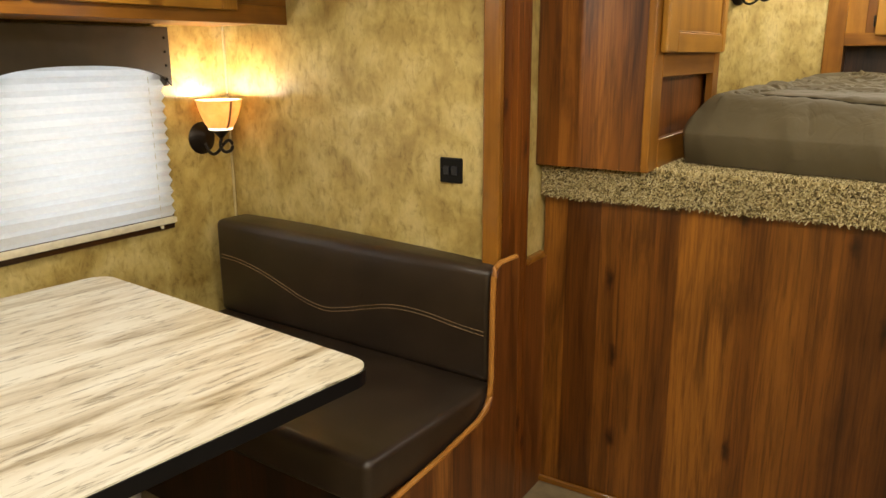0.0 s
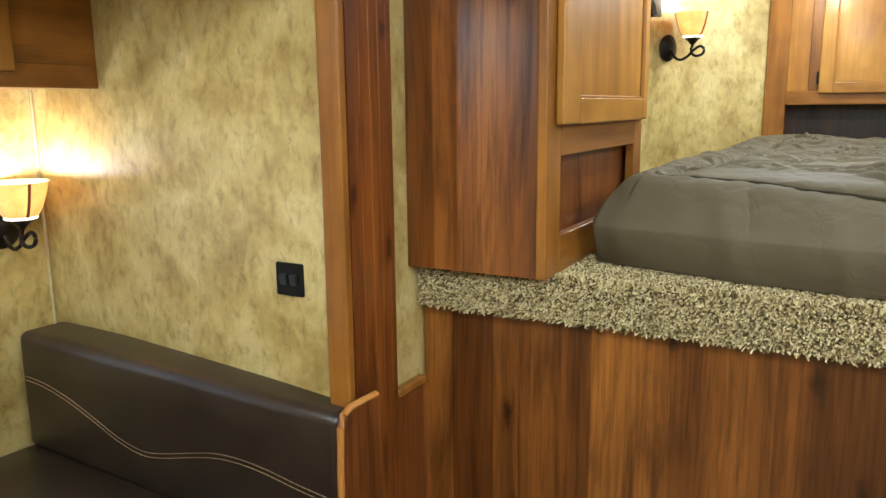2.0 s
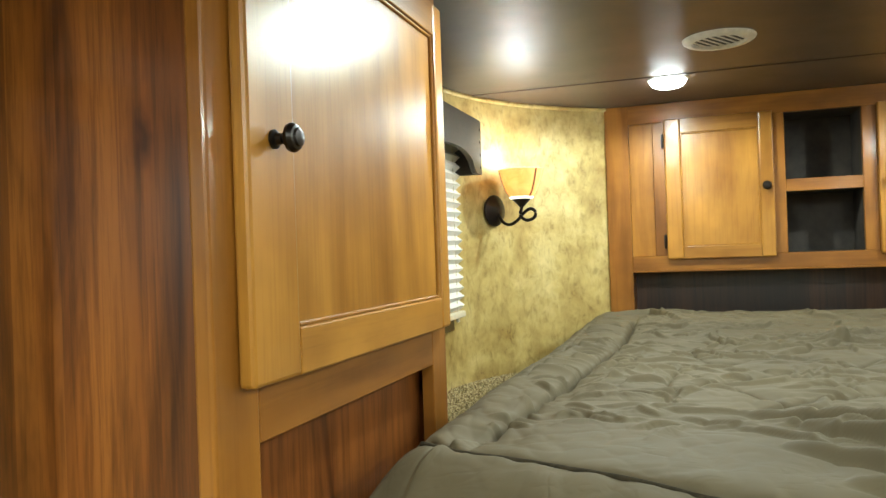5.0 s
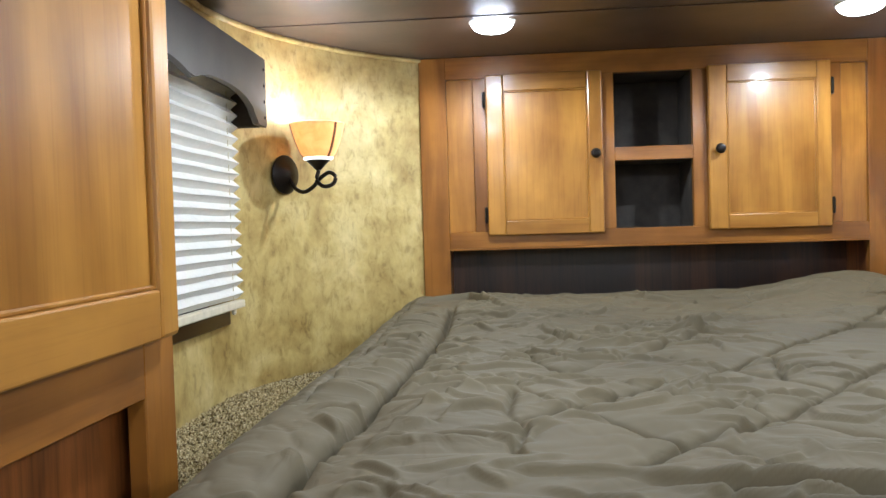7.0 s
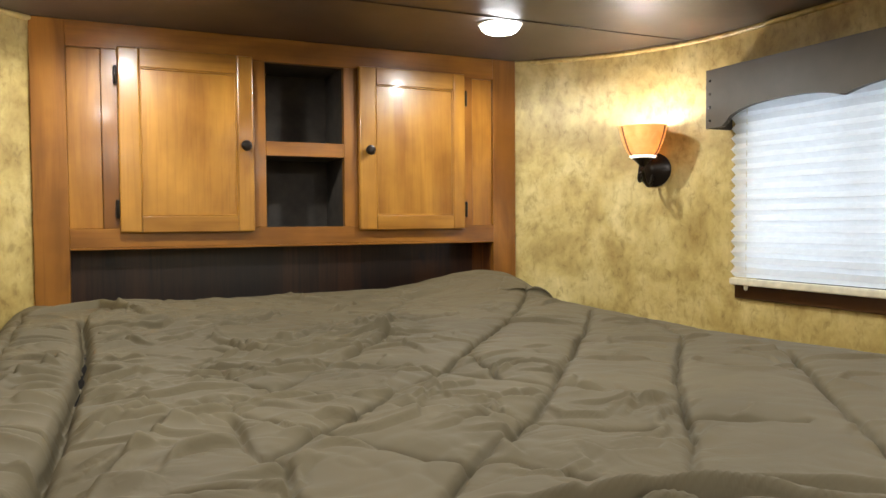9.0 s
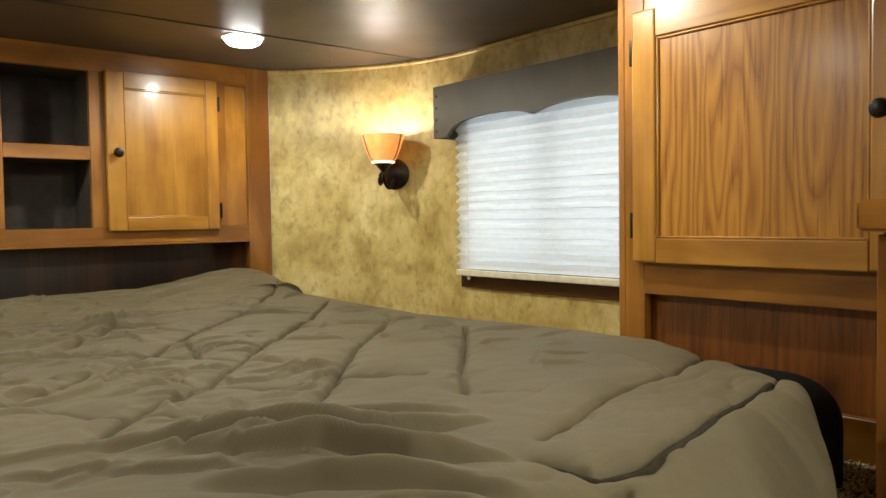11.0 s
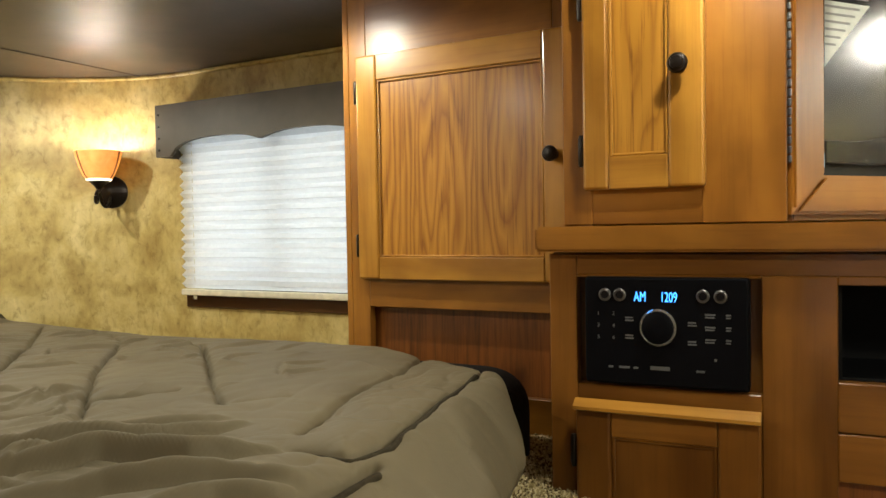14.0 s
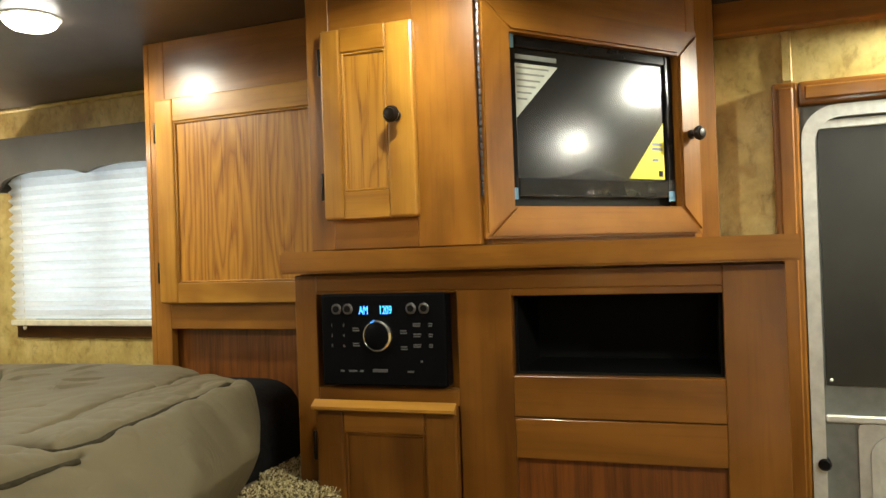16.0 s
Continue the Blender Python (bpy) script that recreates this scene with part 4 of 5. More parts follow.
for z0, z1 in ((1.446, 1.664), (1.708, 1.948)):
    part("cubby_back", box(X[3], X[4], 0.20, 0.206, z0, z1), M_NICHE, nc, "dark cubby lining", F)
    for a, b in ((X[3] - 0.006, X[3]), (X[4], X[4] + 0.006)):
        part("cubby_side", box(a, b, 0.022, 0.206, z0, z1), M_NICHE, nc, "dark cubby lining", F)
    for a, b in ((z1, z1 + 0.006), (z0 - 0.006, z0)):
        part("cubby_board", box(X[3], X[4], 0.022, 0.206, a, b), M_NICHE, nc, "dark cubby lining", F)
bm = bmesh.new()
add_box(bm, A, X[3] - 0.008, 0.026, 0.30, 1.40, CEIL)
add_box(bm, X[4] + 0.008, B, 0.026, 0.30, 1.40, CEIL)
add_box(bm, X[3] - 0.008, X[4] + 0.008, 0.208, 0.30, 1.40, CEIL)
part("carcass", bm, M_FX, nc, "", F)
part("back_panel", box(X[0] - 0.02, X[7] + 0.02, 0.17, 0.185, 1.05, 1.395), M_PANEL_SHADED, nc, "rustic wood back of the open recess, darkened for its shade", F)
for a, b in ((X[0] - 0.014, X[0] - 0.002), (X[7] + 0.002, X[7] + 0.014)):
    part("recess_side", box(a, b, 0.023, 0.17, 1.05, 1.390), M_PANEL_Y, nc, "", F)
part("bottom_lip", box(X[0], X[7], -0.004, 0.17, 1.386, 1.392, 0.001), M_FX, nc, "", F)
panel_door(nc, -0.498 - 0.04, -0.124 - 0.04, 1.434, 1.955, -0.022, F, 0.052, (-0.150 - 0.04, 1.688), ((-0.503 - 0.04, 1.875), (-0.503 - 0.04, 1.500)), label="golden-brown panelled cabinet door", inner=(-0.440 - 0.04, -0.172 - 0.04, 1.480, 1.900))
panel_door(nc, 0.208 - 0.04, 0.584 - 0.04, 1.434, 1.955, -0.022, F, 0.052, (0.238 - 0.04, 1.688), ((0.590 - 0.04, 1.875), (0.590 - 0.04, 1.500)), label="golden-brown panelled cabinet door", inner=(0.266 - 0.04, 0.540 - 0.04, 1.480, 1.900))

# ---- wardrobe on the dinette side ----
F = pose(-0.835, 0, 0, 0, 0, 90)
wl = thing("wardrobe_cabinet", pose(-1.0, 2.56, 1.05), "tall red-brown wooden bedside wardrobe with rustic panelled side", "cabinet", "bedside wardrobes")
part("side", box(-1.166, -0.857, 2.222, 2.236, 1.045, CEIL), M_PANEL_LIT, wl, "rustic knotty hickory side panel", ID)
part("corner_post", box(-0.857, -0.835, 2.210, 2.290, 1.045, CEIL, 0.004, 2), M_FZ, wl, "", ID)
part("carcass", box(-1.160, -0.870, 2.238, 2.895, 1.30, CEIL), M_FZ, wl, "", ID)
part("far_side", box(-1.155, -0.857, 2.895, 2.912, 1.045, CEIL), M_FZ, wl, "", ID)
members(wl, [("stile", 2.840, 2.912, 1.045, CEIL, 0, M_FZ), ("rail", 2.290, 2.840, 1.292, 1.372, 0, M_FX), ("rail", 2.290, 2.840, 1.905, CEIL, 0, M_FX), ("rail", 2.290, 2.840, 1.045, 1.128, 0, M_FX)], F)
part("recess_panel", box(2.226, 2.895, 0.035, 0.045, 1.10, 1.30), M_PANEL_Y, wl, "rustic wood recess panel", F)
panel_door(wl, 2.250, 2.886, 1.356, 1.925, -0.021, F, 0.085, (2.300, 1.615), None, label="golden-brown panelled wardrobe door", inner=(2.346, 2.842, 1.410, 1.868))

# ---- wardrobe by the console ----
F = pose(0.780, 0, 0, 0, 0, -90)
wr = thing("wardrobe_cabinet", pose(0.98, 2.66, 1.05), "tall honey-brown wooden wardrobe beside the console", "cabinet", "bedside wardrobes")
part("carcass", box(0.804, 1.178, 2.40, 2.94, 1.31, CEIL), M_FZ, wr, "", ID)
part("far_side", box(0.780, 1.178, 2.940, 2.957, 1.045, CEIL, 0.002), M_FZ, wr, "", ID)
members(wr, [("stile", -2.940, -2.892, 1.045, CEIL, 0, M_FZ), ("stile", -2.44, -2.36, 1.045, CEIL, 0, M_FZ), ("rail", -2.892, -2.44, 1.299, 1.385, 0, M_FX), ("rail", -2.892, -2.44, 1.84, CEIL, 0, M_FX), ("rail", -2.892, -2.44, 1.045, 1.120, 0, M_FX)], F)
part("recess_panel", box(-2.94, -2.40, 0.035, 0.045, 1.08, 1.31), M_PANEL_Y, wr, "rustic wood recess panel", F)
panel_door(wr, -2.908, -2.405, 1.364, 1.870, -0.021, F, 0.055, (-2.432, 1.620), ((-2.913, 1.79), (-2.913, 1.44)), label="golden-brown oak-grained wardrobe door", inner=(-2.852, -2.455, 1.414, 1.812), m_panel=M_OAK)

# ---- console by the entry door ----
F = pose(0.490, 2.342, 0, 0, 0, -86.8)
con = thing("console_cabinet", pose(0.84, 1.92, 0), "reddish-brown wooden console with stereo, open slot and doors", "cabinet")
W = 0.846
members(con, [
    ("stile", 0.0, 0.045, 0.0, 1.432, 0, M_CONZ), ("stile", 0.755, W, 0.0, 1.432, 0, M_CONZ), ("stile", 0.318, 0.416, 0.0, 1.400, 0, M_CONZ),
    ("rail", 0.045, 0.755, 1.400, 1.432, 0, M_CONX), ("rail", 0.045, 0.318, 1.196, 1.226, 0, M_CONX),
    ("rail", 0.416, 0.755, 1.182, 1.252, 0, M_CONX), ("rail", 0.416, 0.755, 1.112, 1.180, 0.0004, M_CONX),
    ("rail", 0.045, 0.755, 0.0, 0.12, 0.0, M_CONX), ("rail", 0.416, 0.755, 1.388, 1.400, 0.0, M_CONX), ("rail", 0.045, 0.318, 1.395, 1.400, 0.0, M_CONX),
], F)
panel_door(con, 0.046, 0.318, 0.14, 1.200, -0.021, F, 0.056, None, ((0.041, 1.12), (0.041, 0.30)), (M_CONZ, M_CONX), "reddish-brown panelled console door", inner=(0.102, 0.258, 0.21, 1.148))
# door wood, paler than the console's, paints the light caught by this chamfer
part("door_top_edge", prism(bmesh.new(), [(-0.0205, 1.2065), (-0.037, 1.196), (-0.037, 1.191), (-0.0215, 1.186)], 0.046, 0.318, "x"), M_DX, con, "chamfered top edge of the door, paler for the light it catches", F)
part("lower_panel", box(0.416, 0.755, 0.014, 0.020, 0.12, 1.112), M_PANEL_Y, con, "rustic wood lower panel", F)
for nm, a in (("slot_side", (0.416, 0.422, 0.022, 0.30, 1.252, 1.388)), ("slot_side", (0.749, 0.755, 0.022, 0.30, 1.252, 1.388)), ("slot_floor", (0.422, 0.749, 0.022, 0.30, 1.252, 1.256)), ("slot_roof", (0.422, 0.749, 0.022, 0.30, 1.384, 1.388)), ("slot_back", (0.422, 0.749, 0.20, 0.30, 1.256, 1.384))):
    part(nm, box(*a), M_SLOT_SHADE, con, "board of the open slot, blackened for the shade inside", F)
bm = prism(bmesh.new(), [(0.513, 2.330), (1.176, 2.258), (1.176, 1.505), (0.556, 1.503)], 0.0, 1.10)
part("carcass", bm, M_CONZ, con, "", ID)
bm = bmesh.new()
add_box(bm, 0.0, 0.404, 0.024, 0.60, 1.10, 1.434)
add_box(bm, 0.772, W, 0.024, 0.60, 1.10, 1.434)
add_box(bm, 0.404, 0.772, 0.31, 0.60, 1.10, 1.434)
add_box(bm, 0.404, 0.772, 0.024, 0.31, 1.392, 1.434)
part("body", bm, M_CONZ, con, "", F)
# counter on top
bm = prism(bmesh.new(), [(0.464, 2.357), (0.508, 1.474), (1.178, 1.490), (1.178, 2.372), (0.62, 2.392)], 1.436, 1.476)
bmesh.ops.bevel(bm, geom=bm.edges[:], offset=0.004, segments=2, affect="EDGES")
counter = solo("countertop", bm, M_TRIMY, "brown wooden countertop on the console", "countertop")

# upper television cabinet
tv_cab = thing("television_cabinet", pose(0.85, 2.0, 1.476), "honey-brown wooden corner cabinet framing a television", "cabinet")
FA = pose(0.556, 2.340, 0, 0, 0, -88.3)
members(tv_cab, [("stile", 0.0, 0.05, 1.478, CEIL, 0, M_FZ), ("stile", 0.225, 0.345, 1.478, CEIL, 0, M_FZ), ("rail", 0.05, 0.225, 1.478, 1.555, 0, M_FX), ("rail", 0.05, 0.225, 1.885, CEIL, 0, M_FX)], FA)
panel_door(tv_cab, 0.040, 0.232, 1.535, 1.898, -0.021, FA, 0.045, (0.196, 1.722), ((0.036, 1.84), (0.036, 1.60)), label="golden-brown narrow panelled door", inner=(0.083, 0.177, 1.588, 1.852), m_panel=M_OAK_PALE)
FB = pose(0.578, 2.016, 0, 0, 0, -37.6)
L = 0.615
members(tv_cab, [("stile", 0.0, 0.02, 1.478, CEIL, 0, M_FZ), ("stile", 0.585, L, 1.478, CEIL, 0, M_FZ), ("rail", 0.02, 0.585, 1.478, 1.492, 0, M_FX), ("rail", 0.02, 0.585, 1.925, CEIL, 0, M_FX)], FB)
bm = prism(bmesh.new(), [(0.580, 2.336), (1.176, 2.336), (1.176, 1.605), (1.092, 1.605), (0.93, 1.86), (0.78, 1.98), (0.592, 1.99)], 1.478, CEIL)
part("carcass", bm, M_FZ, tv_cab, "", ID)
# television door: four mitred boards
bm = bmesh.new()
o, i = (0.018, 0.594, 1.488, 1.932), (0.086, 0.532, 1.548, 1.876)
ox = [(o[0], o[2]), (o[1], o[2]), (o[1], o[3]), (o[0], o[3])]
ix = [(i[0], i[2]), (i[1], i[2]), (i[1], i[3]), (i[0], i[3])]
rounded_ring(bm, ox, ix, -0.010, -0.002)
for v in bm.verts:
    v.co.x, v.co.y = v.co.y, v.co.x
tvd = part("door", bm, M_FZ, tv_cab, "mitred red-brown frame door", FB)
for k in range(4):
    j = (k + 1) % 4
    bm = prism(bmesh.new(), [ox[k], ox[j], ix[j], ix[k]], -0.024, -0.010, "y")
    bmesh.ops.bevel(bm, geom=[e for e in bm.edges if max(v.co.y for v in e.verts) < -0.023], offset=0.005, segments=2, affect="EDGES")
    part("door_rail" if k % 2 == 0 else "door_stile", bm, M_FX if k % 2 == 0 else M_FZ, tvd, "", FB)
knob(tvd, 0.562, 1.705, -0.024, FB)
for k in range(26):
    part("hinge_knuckle", box(0.0125, 0.0158, -0.0235, -0.016, 1.565 + k * 0.0142, 1.565 + k * 0.0142 + 0.0125, 0.002), M_CHROME_DIM, tvd, "", FB)

tvm = FB @ pose(0.309, 0.0, 1.562)
tv = thing("television", tvm, "small black flat television with wrap film and stickers", "television")
part("housing", box(-0.222, 0.222, 0.006, 0.05, 0.006, 0.314, 0.006, 2), M_GLOSS, tv, "", tvm)
bm = bmesh.new()
for a in ((-0.222, -0.200, 0.006, 0.314), (0.200, 0.222, 0.006, 0.314), (-0.200, 0.200, 0.292, 0.314), (-0.200, 0.200, 0.006, 0.042)):
    add_box(bm, a[0], a[1], -0.004, 0.006, a[2], a[3], 0.002)
part("bezel", bm, M_GLOSS, tv, "glossy black bezel", tvm)
part("screen", box(-0.201, 0.201, 0.0035, 0.005, 0.041, 0.293), M_SCREEN, tv, "dark reflective screen", tvm)
part("stand_shadow_gap", box(-0.222, 0.222, 0.012, 0.05, -0.012, 0.006), M_BLACK, tv, "", tvm)


def flat(points, y0, y1):
    return prism(bmesh.new(), points, y0, y1, "y")


part("pale_sticker", flat([(-0.198, 0.155), (-0.198, 0.262), (-0.092, 0.262)], 0.0018, 0.0030), M_STICKER, tv, "pale triangular sticker with printed lines", tvm)
for k in range(6):
    z = 0.252 - k * 0.012
    part("print_line", box(-0.194, -0.194 + 0.078 - k * 0.011, 0.0010, 0.0016, z, z + 0.0035), M_GREY, tv, "", tvm)
part("print_line", box(-0.196, -0.096, 0.0010, 0.0020, 0.270, 0.279), M_GREY, tv, "", tvm)
part("yellow_sticker", flat([(0.092, 0.046), (0.196, 0.046), (0.196, 0.168)], 0.0018, 0.0030), M_YELLOW, tv, "yellow triangular sticker", tvm)
for z, w in ((0.118, 0.028), (0.108, 0.030), (0.084, 0.018)):
    part("print_line", box(0.160, 0.160 + w, 0.0010, 0.0016, z, z + 0.006), M_GREY, tv, "", tvm)
part("print_line", box(0.178, 0.190, 0.0010, 0.0016, 0.052, 0.064), M_BLACK, tv, "", tvm)
for x, z in ((-0.214, 0.288), (-0.214, 0.000), (0.208, -0.002)):
    part("tape", box(x - 0.009, x + 0.009, -0.0062, -0.0045, z, z + (0.032 if x < 0 and z > 0.1 else 0.022)), M_TAPE, tv, "blue tape", tvm)
bm = bmesh.new()
rng = random.Random(5)
cols = 26
rows = []
for r in range(5):
    rows.append([bm.verts.new((-0.212 + 0.43 * c / cols, -0.007 - 0.006 * rng.random(), 0.002 + r * 0.013 * (0.75 + 0.5 * math.exp(-((c - 13) / 4.0) ** 2)) + 0.004 * rng.random())) for c in range(cols + 1)])
for a, b in zip(rows, rows[1:]):
    for c in range(cols):
        bm.faces.new((a[c], a[c + 1], b[c + 1], b[c]))
part("wrap_film", bm, M_FILM, tv, "crumpled clear wrap film", tvm)

# stereo
rm = F @ pose(0.182, 0, 1.231) @ Matrix.Diagonal((0.905, 1, 0.945, 1))
st = thing("stereo", rm, "black wall-mounted stereo with knob and blue display", "stereo")
part("faceplate", box(-0.133, 0.133, -0.016, 0.020, 0.0, 0.176, 0.005, 3), M_FACE, st, "", rm)
part("dial", lathe(bmesh.new(), [(0.026, 0.0), (0.026, 0.010), (0.023, 0.012), (0.005, 0.0118)], 36, Matrix.Translation((-0.008, -0.016, 0.096)) @ Matrix.Rotation(radians(90), 4, "X")), M_FACE, st, "black volume dial", rm, 35)
part("dial_ring", lathe(bmesh.new(), [(0.0295, 0.0), (0.030, 0.007), (0.0272, 0.0105), (0.0258, 0.0095), (0.0255, 0.0)], 36, Matrix.Translation((-0.008, -0.016, 0.096)) @ Matrix.Rotation(radians(90), 4, "X")), M_CHROME, st, "bright metal ring", rm, 35)
for x in (-0.097, -0.072, 0.063, 0.090):
    part("round_button", lathe(bmesh.new(), [(0.0105, 0), (0.0105, 0.003), (0.0082, 0.0045), (0.0076, 0.003)], 20, Matrix.Translation((x, -0.016, 0.147)) @ Matrix.Rotation(radians(90), 4, "X")), M_CHROME_DIM, st, "small chrome-ringed button", rm, 35)
    part("button_face", lathe(bmesh.new(), [(0.0074, 0), (0.006, 0.004), (0.002, 0.0044)], 16, Matrix.Translation((x, -0.017, 0.147)) @ Matrix.Rotation(radians(90), 4, "X")), M_BLACK, st, "", rm, 35)


def text(name, words, size, m, material, parent):
    cu = bpy.data.curves.new(name, "FONT")
    cu.body, cu.size, cu.extrude, cu.align_x = words, size, 0.0003, "LEFT"
    tmp = new(name, cu)
    me = bpy.data.meshes.new_from_object(tmp.evaluated_get(bpy.context.evaluated_depsgraph_get()))
    bpy.data.objects.remove(tmp)
    me.materials.clear()
    me.materials.append(material)
    ob = new(name, me)
    ob.parent = parent
    ob.matrix_basis = PLACE[parent.name].inverted() @ m
    PLACE[ob.name] = m
    return ob


UP = Matrix.Rotation(radians(90), 4, "X")
text("display_text", "AM", 0.0225, rm @ Matrix.Translation((-0.048, -0.0166, 0.1370)) @ UP @ Matrix.Diagonal((0.62, 1, 1, 1)), M_DISPLAY, st)
text("display_text", "1209", 0.0225, rm @ Matrix.Translation((-0.005, -0.0166, 0.1370)) @ UP @ Matrix.Diagonal((0.62, 1, 1, 1)), M_DISPLAY, st)
for r in range(3):
    z = 0.113 - r * 0.0195
    for x in (-0.111, -0.085):
        text("preset_number", str(1 + r * 2 + (x > -0.1)), 0.009, rm @ Matrix.Translation((x, -0.0166, z)) @ UP, M_LABEL, st)
    for x, w in ((0.066, 0.016), (0.098, 0.008)):
        part("print_line", box(x, x + w, -0.0168, -0.016, z + 0.004, z + 0.0065), M_LABEL, st, "", rm)
        part("print_line", box(x, x + w * 0.9, -0.0168, -0.016, z, z + 0.0022), M_LABEL, st, "", rm)
for x, z in ((-0.063, 0.109), (-0.063, 0.080), (0.039, 0.104), (0.039, 0.074)):
    part("print_line", box(x, x + 0.013, -0.0168, -0.016, z, z + 0.0022), M_LABEL, st, "", rm)
    part("print_line", box(x, x + 0.014, -0.0168, -0.016, z - 0.0045, z - 0.0022), M_LABEL, st, "", rm)
part("badge", box(-0.022, 0.010, -0.0168, -0.016, 0.027, 0.033, 0.0003), M_LABEL, st, "", rm)
for x, w in ((-0.092, 0.008), (-0.074, 0.018), (-0.050, 0.008), (0.052, 0.013), (0.080, 0.004)):
    part("print_line", box(x, x + w, -0.0168, -0.016, 0.027 if x < 0.07 else 0.046, 0.0305 if x < 0.07 else 0.050), M_LABEL, st, "", rm)

# ---- dinette ----
bench = thing("dinette_bench", pose(-1.64, 1.72, 0.03), "dark brown vinyl dinette bench with tan stitching and wooden end", "bench")
bx0, bx1 = -2.240, -1.106
BENCH = pose(-1.128, 1.916, -0.018, 0, 0, -3) @ pose(1.093, -1.852, 0)


def cushion(x0, x1, y0, y1, z0, z1, r, puff, seed):
    bm = bmesh.new()
    nx, ny, nz = 26, 10, 8
    bmesh.ops.create_cube(bm, size=1)
    for v in bm.verts:
        v.co = Vector((x0 + (v.co.x + 0.5) * (x1 - x0), y0 + (v.co.y + 0.5) * (y1 - y0), z0 + (v.co.z + 0.5) * (z1 - z0)))
    bmesh.ops.bevel(bm, geom=bm.edges[:], offset=r, segments=4, affect="EDGES", profile=0.5)
    for _ in range(3):
        bmesh.ops.subdivide_edges(bm, edges=[e for e in bm.edges if e.calc_length() > 0.09], cuts=1, use_grid_fill=True)
    c = Vector(((x0 + x1) / 2, (y0 + y1) / 2, (z0 + z1) / 2))
    half = Vector(((x1 - x0) / 2, (y1 - y0) / 2, (z1 - z0) / 2))
    for v in bm.verts:
        d = v.co - c
        t = [d[k] / half[k] for k in range(3)]
        w = (1 - t[0] ** 4) * (1 - min(abs(t[1]), abs(t[2])) ** 4)
        k = 1 if abs(t[1]) > abs(t[2]) else 2
        v.co[k] += puff * w * (1 if t[k] > 0 else -1) + 0.002 * noise.noise(v.co * 7 + Vector((seed, 0, 0)))
    return bm


part("seat_cushion", cushion(bx0, bx1, 1.338, 1.880, 0.375, 0.496, 0.022, 0.006, 1), M_VINYL, bench, "dark brown vinyl seat cushion", BENCH, 60)
back = part("back_cushion", cushion(bx0, bx1 - 0.004, 1.852, 1.996, 0.490, 0.822, 0.024, 0.006, 2), M_VINYL, bench, "dark brown vinyl back cushion", BENCH, 60)


def stitch(off):
    pts = []
    keys = [(-2.09, 0.716), (-2.01, 0.711), (-1.92, 0.692), (-1.83, 0.662), (-1.74, 0.630), (-1.655, 0.616), (-1.58, 0.630), (-1.50, 0.654), (-1.427, 0.673), (-1.36, 0.679), (-1.29, 0.676), (-1.20, 0.664), (-1.115, 0.657)]
    for i in range(len(keys) - 1):
        for k in range(6):
            t = k / 6
            p = [keys[max(0, min(len(keys) - 1, i + d))] for d in (-1, 0, 1, 2)]
            q = [0.5 * (2 * p[1][a] + (p[2][a] - p[0][a]) * t + (2 * p[0][a] - 5 * p[1][a] + 4 * p[2][a] - p[3][a]) * t * t + (3 * p[1][a] - p[0][a] - 3 * p[2][a] + p[3][a]) * t ** 3) for a in (0, 1)]
            pts.append((-1.115 + (q[0] + 1.115) * 1.12, 1.8462, q[1] - 0.012 + off))
    return pts


for off in (0.0, -0.011):
    line = stitch(off)
    bm = bmesh.new()
    for a, b in zip(line, line[1:]):
        a, b = Vector(a), Vector(b)
        tube(bm, [a.lerp(b, 0.1), a.lerp(b, 0.9)], 0.0011, 6)
    part("stitching", bm, M_STITCH, back, "tan stitching", BENCH)
part("plinth", box(bx0, bx1, 1.40, 1.996, 0.03, 0.377), M_PANEL_SHADED, bench, "rustic wooden bench base, darkened for the shade under the table", BENCH)
prof = [(1.955, 0.03), (1.955, 0.838), (1.872, 0.838), (1.852, 0.830), (1.842, 0.808), (1.838, 0.72), (1.834, 0.52), (1.828, 0.475), (1.808, 0.444), (1.77, 0.424), (1.58, 0.396), (1.36, 0.372), (1.338, 0.360), (1.330, 0.340), (1.330, 0.03)]
bm = prism(bmesh.new(), prof, -1.104, -1.082, "x")
part("end_panel", bm, M_PANEL_Y, bench, "curved rustic wooden end panel", BENCH)
bm = tube(bmesh.new(), [(-1.093, y, z) for y, z in prof[1:14]], 0.0085, 8)
part("edge_band", bm, wood("edge_band_wood", (0.40, 0.17, 0.035), (0.52, 0.24, 0.055), "z"), bench, "pale wooden edge band", BENCH, 60)

table = thing("dinette_table", pose(-1.63, 0.90, 0.03), "weathered white laminate dinette table with dark edge", "table")


def table_outline(r, grow=0.0):
    x0, x1, y0, y1 = -2.160 - grow, -1.098 + grow, 0.42 - grow, 1.400 + grow
    pts = []
    for cx, cy, a in ((x1 - r, y1 - r, 0), (x0 + r, y1 - r, 90), (x0 + r, y0 + r, 180), (x1 - r, y0 + r, 270)):
        pts += [(cx + r * math.cos(radians(a + 90 * k / 8)), cy + r * math.sin(radians(a + 90 * k / 8))) for k in range(9)]
    return pts


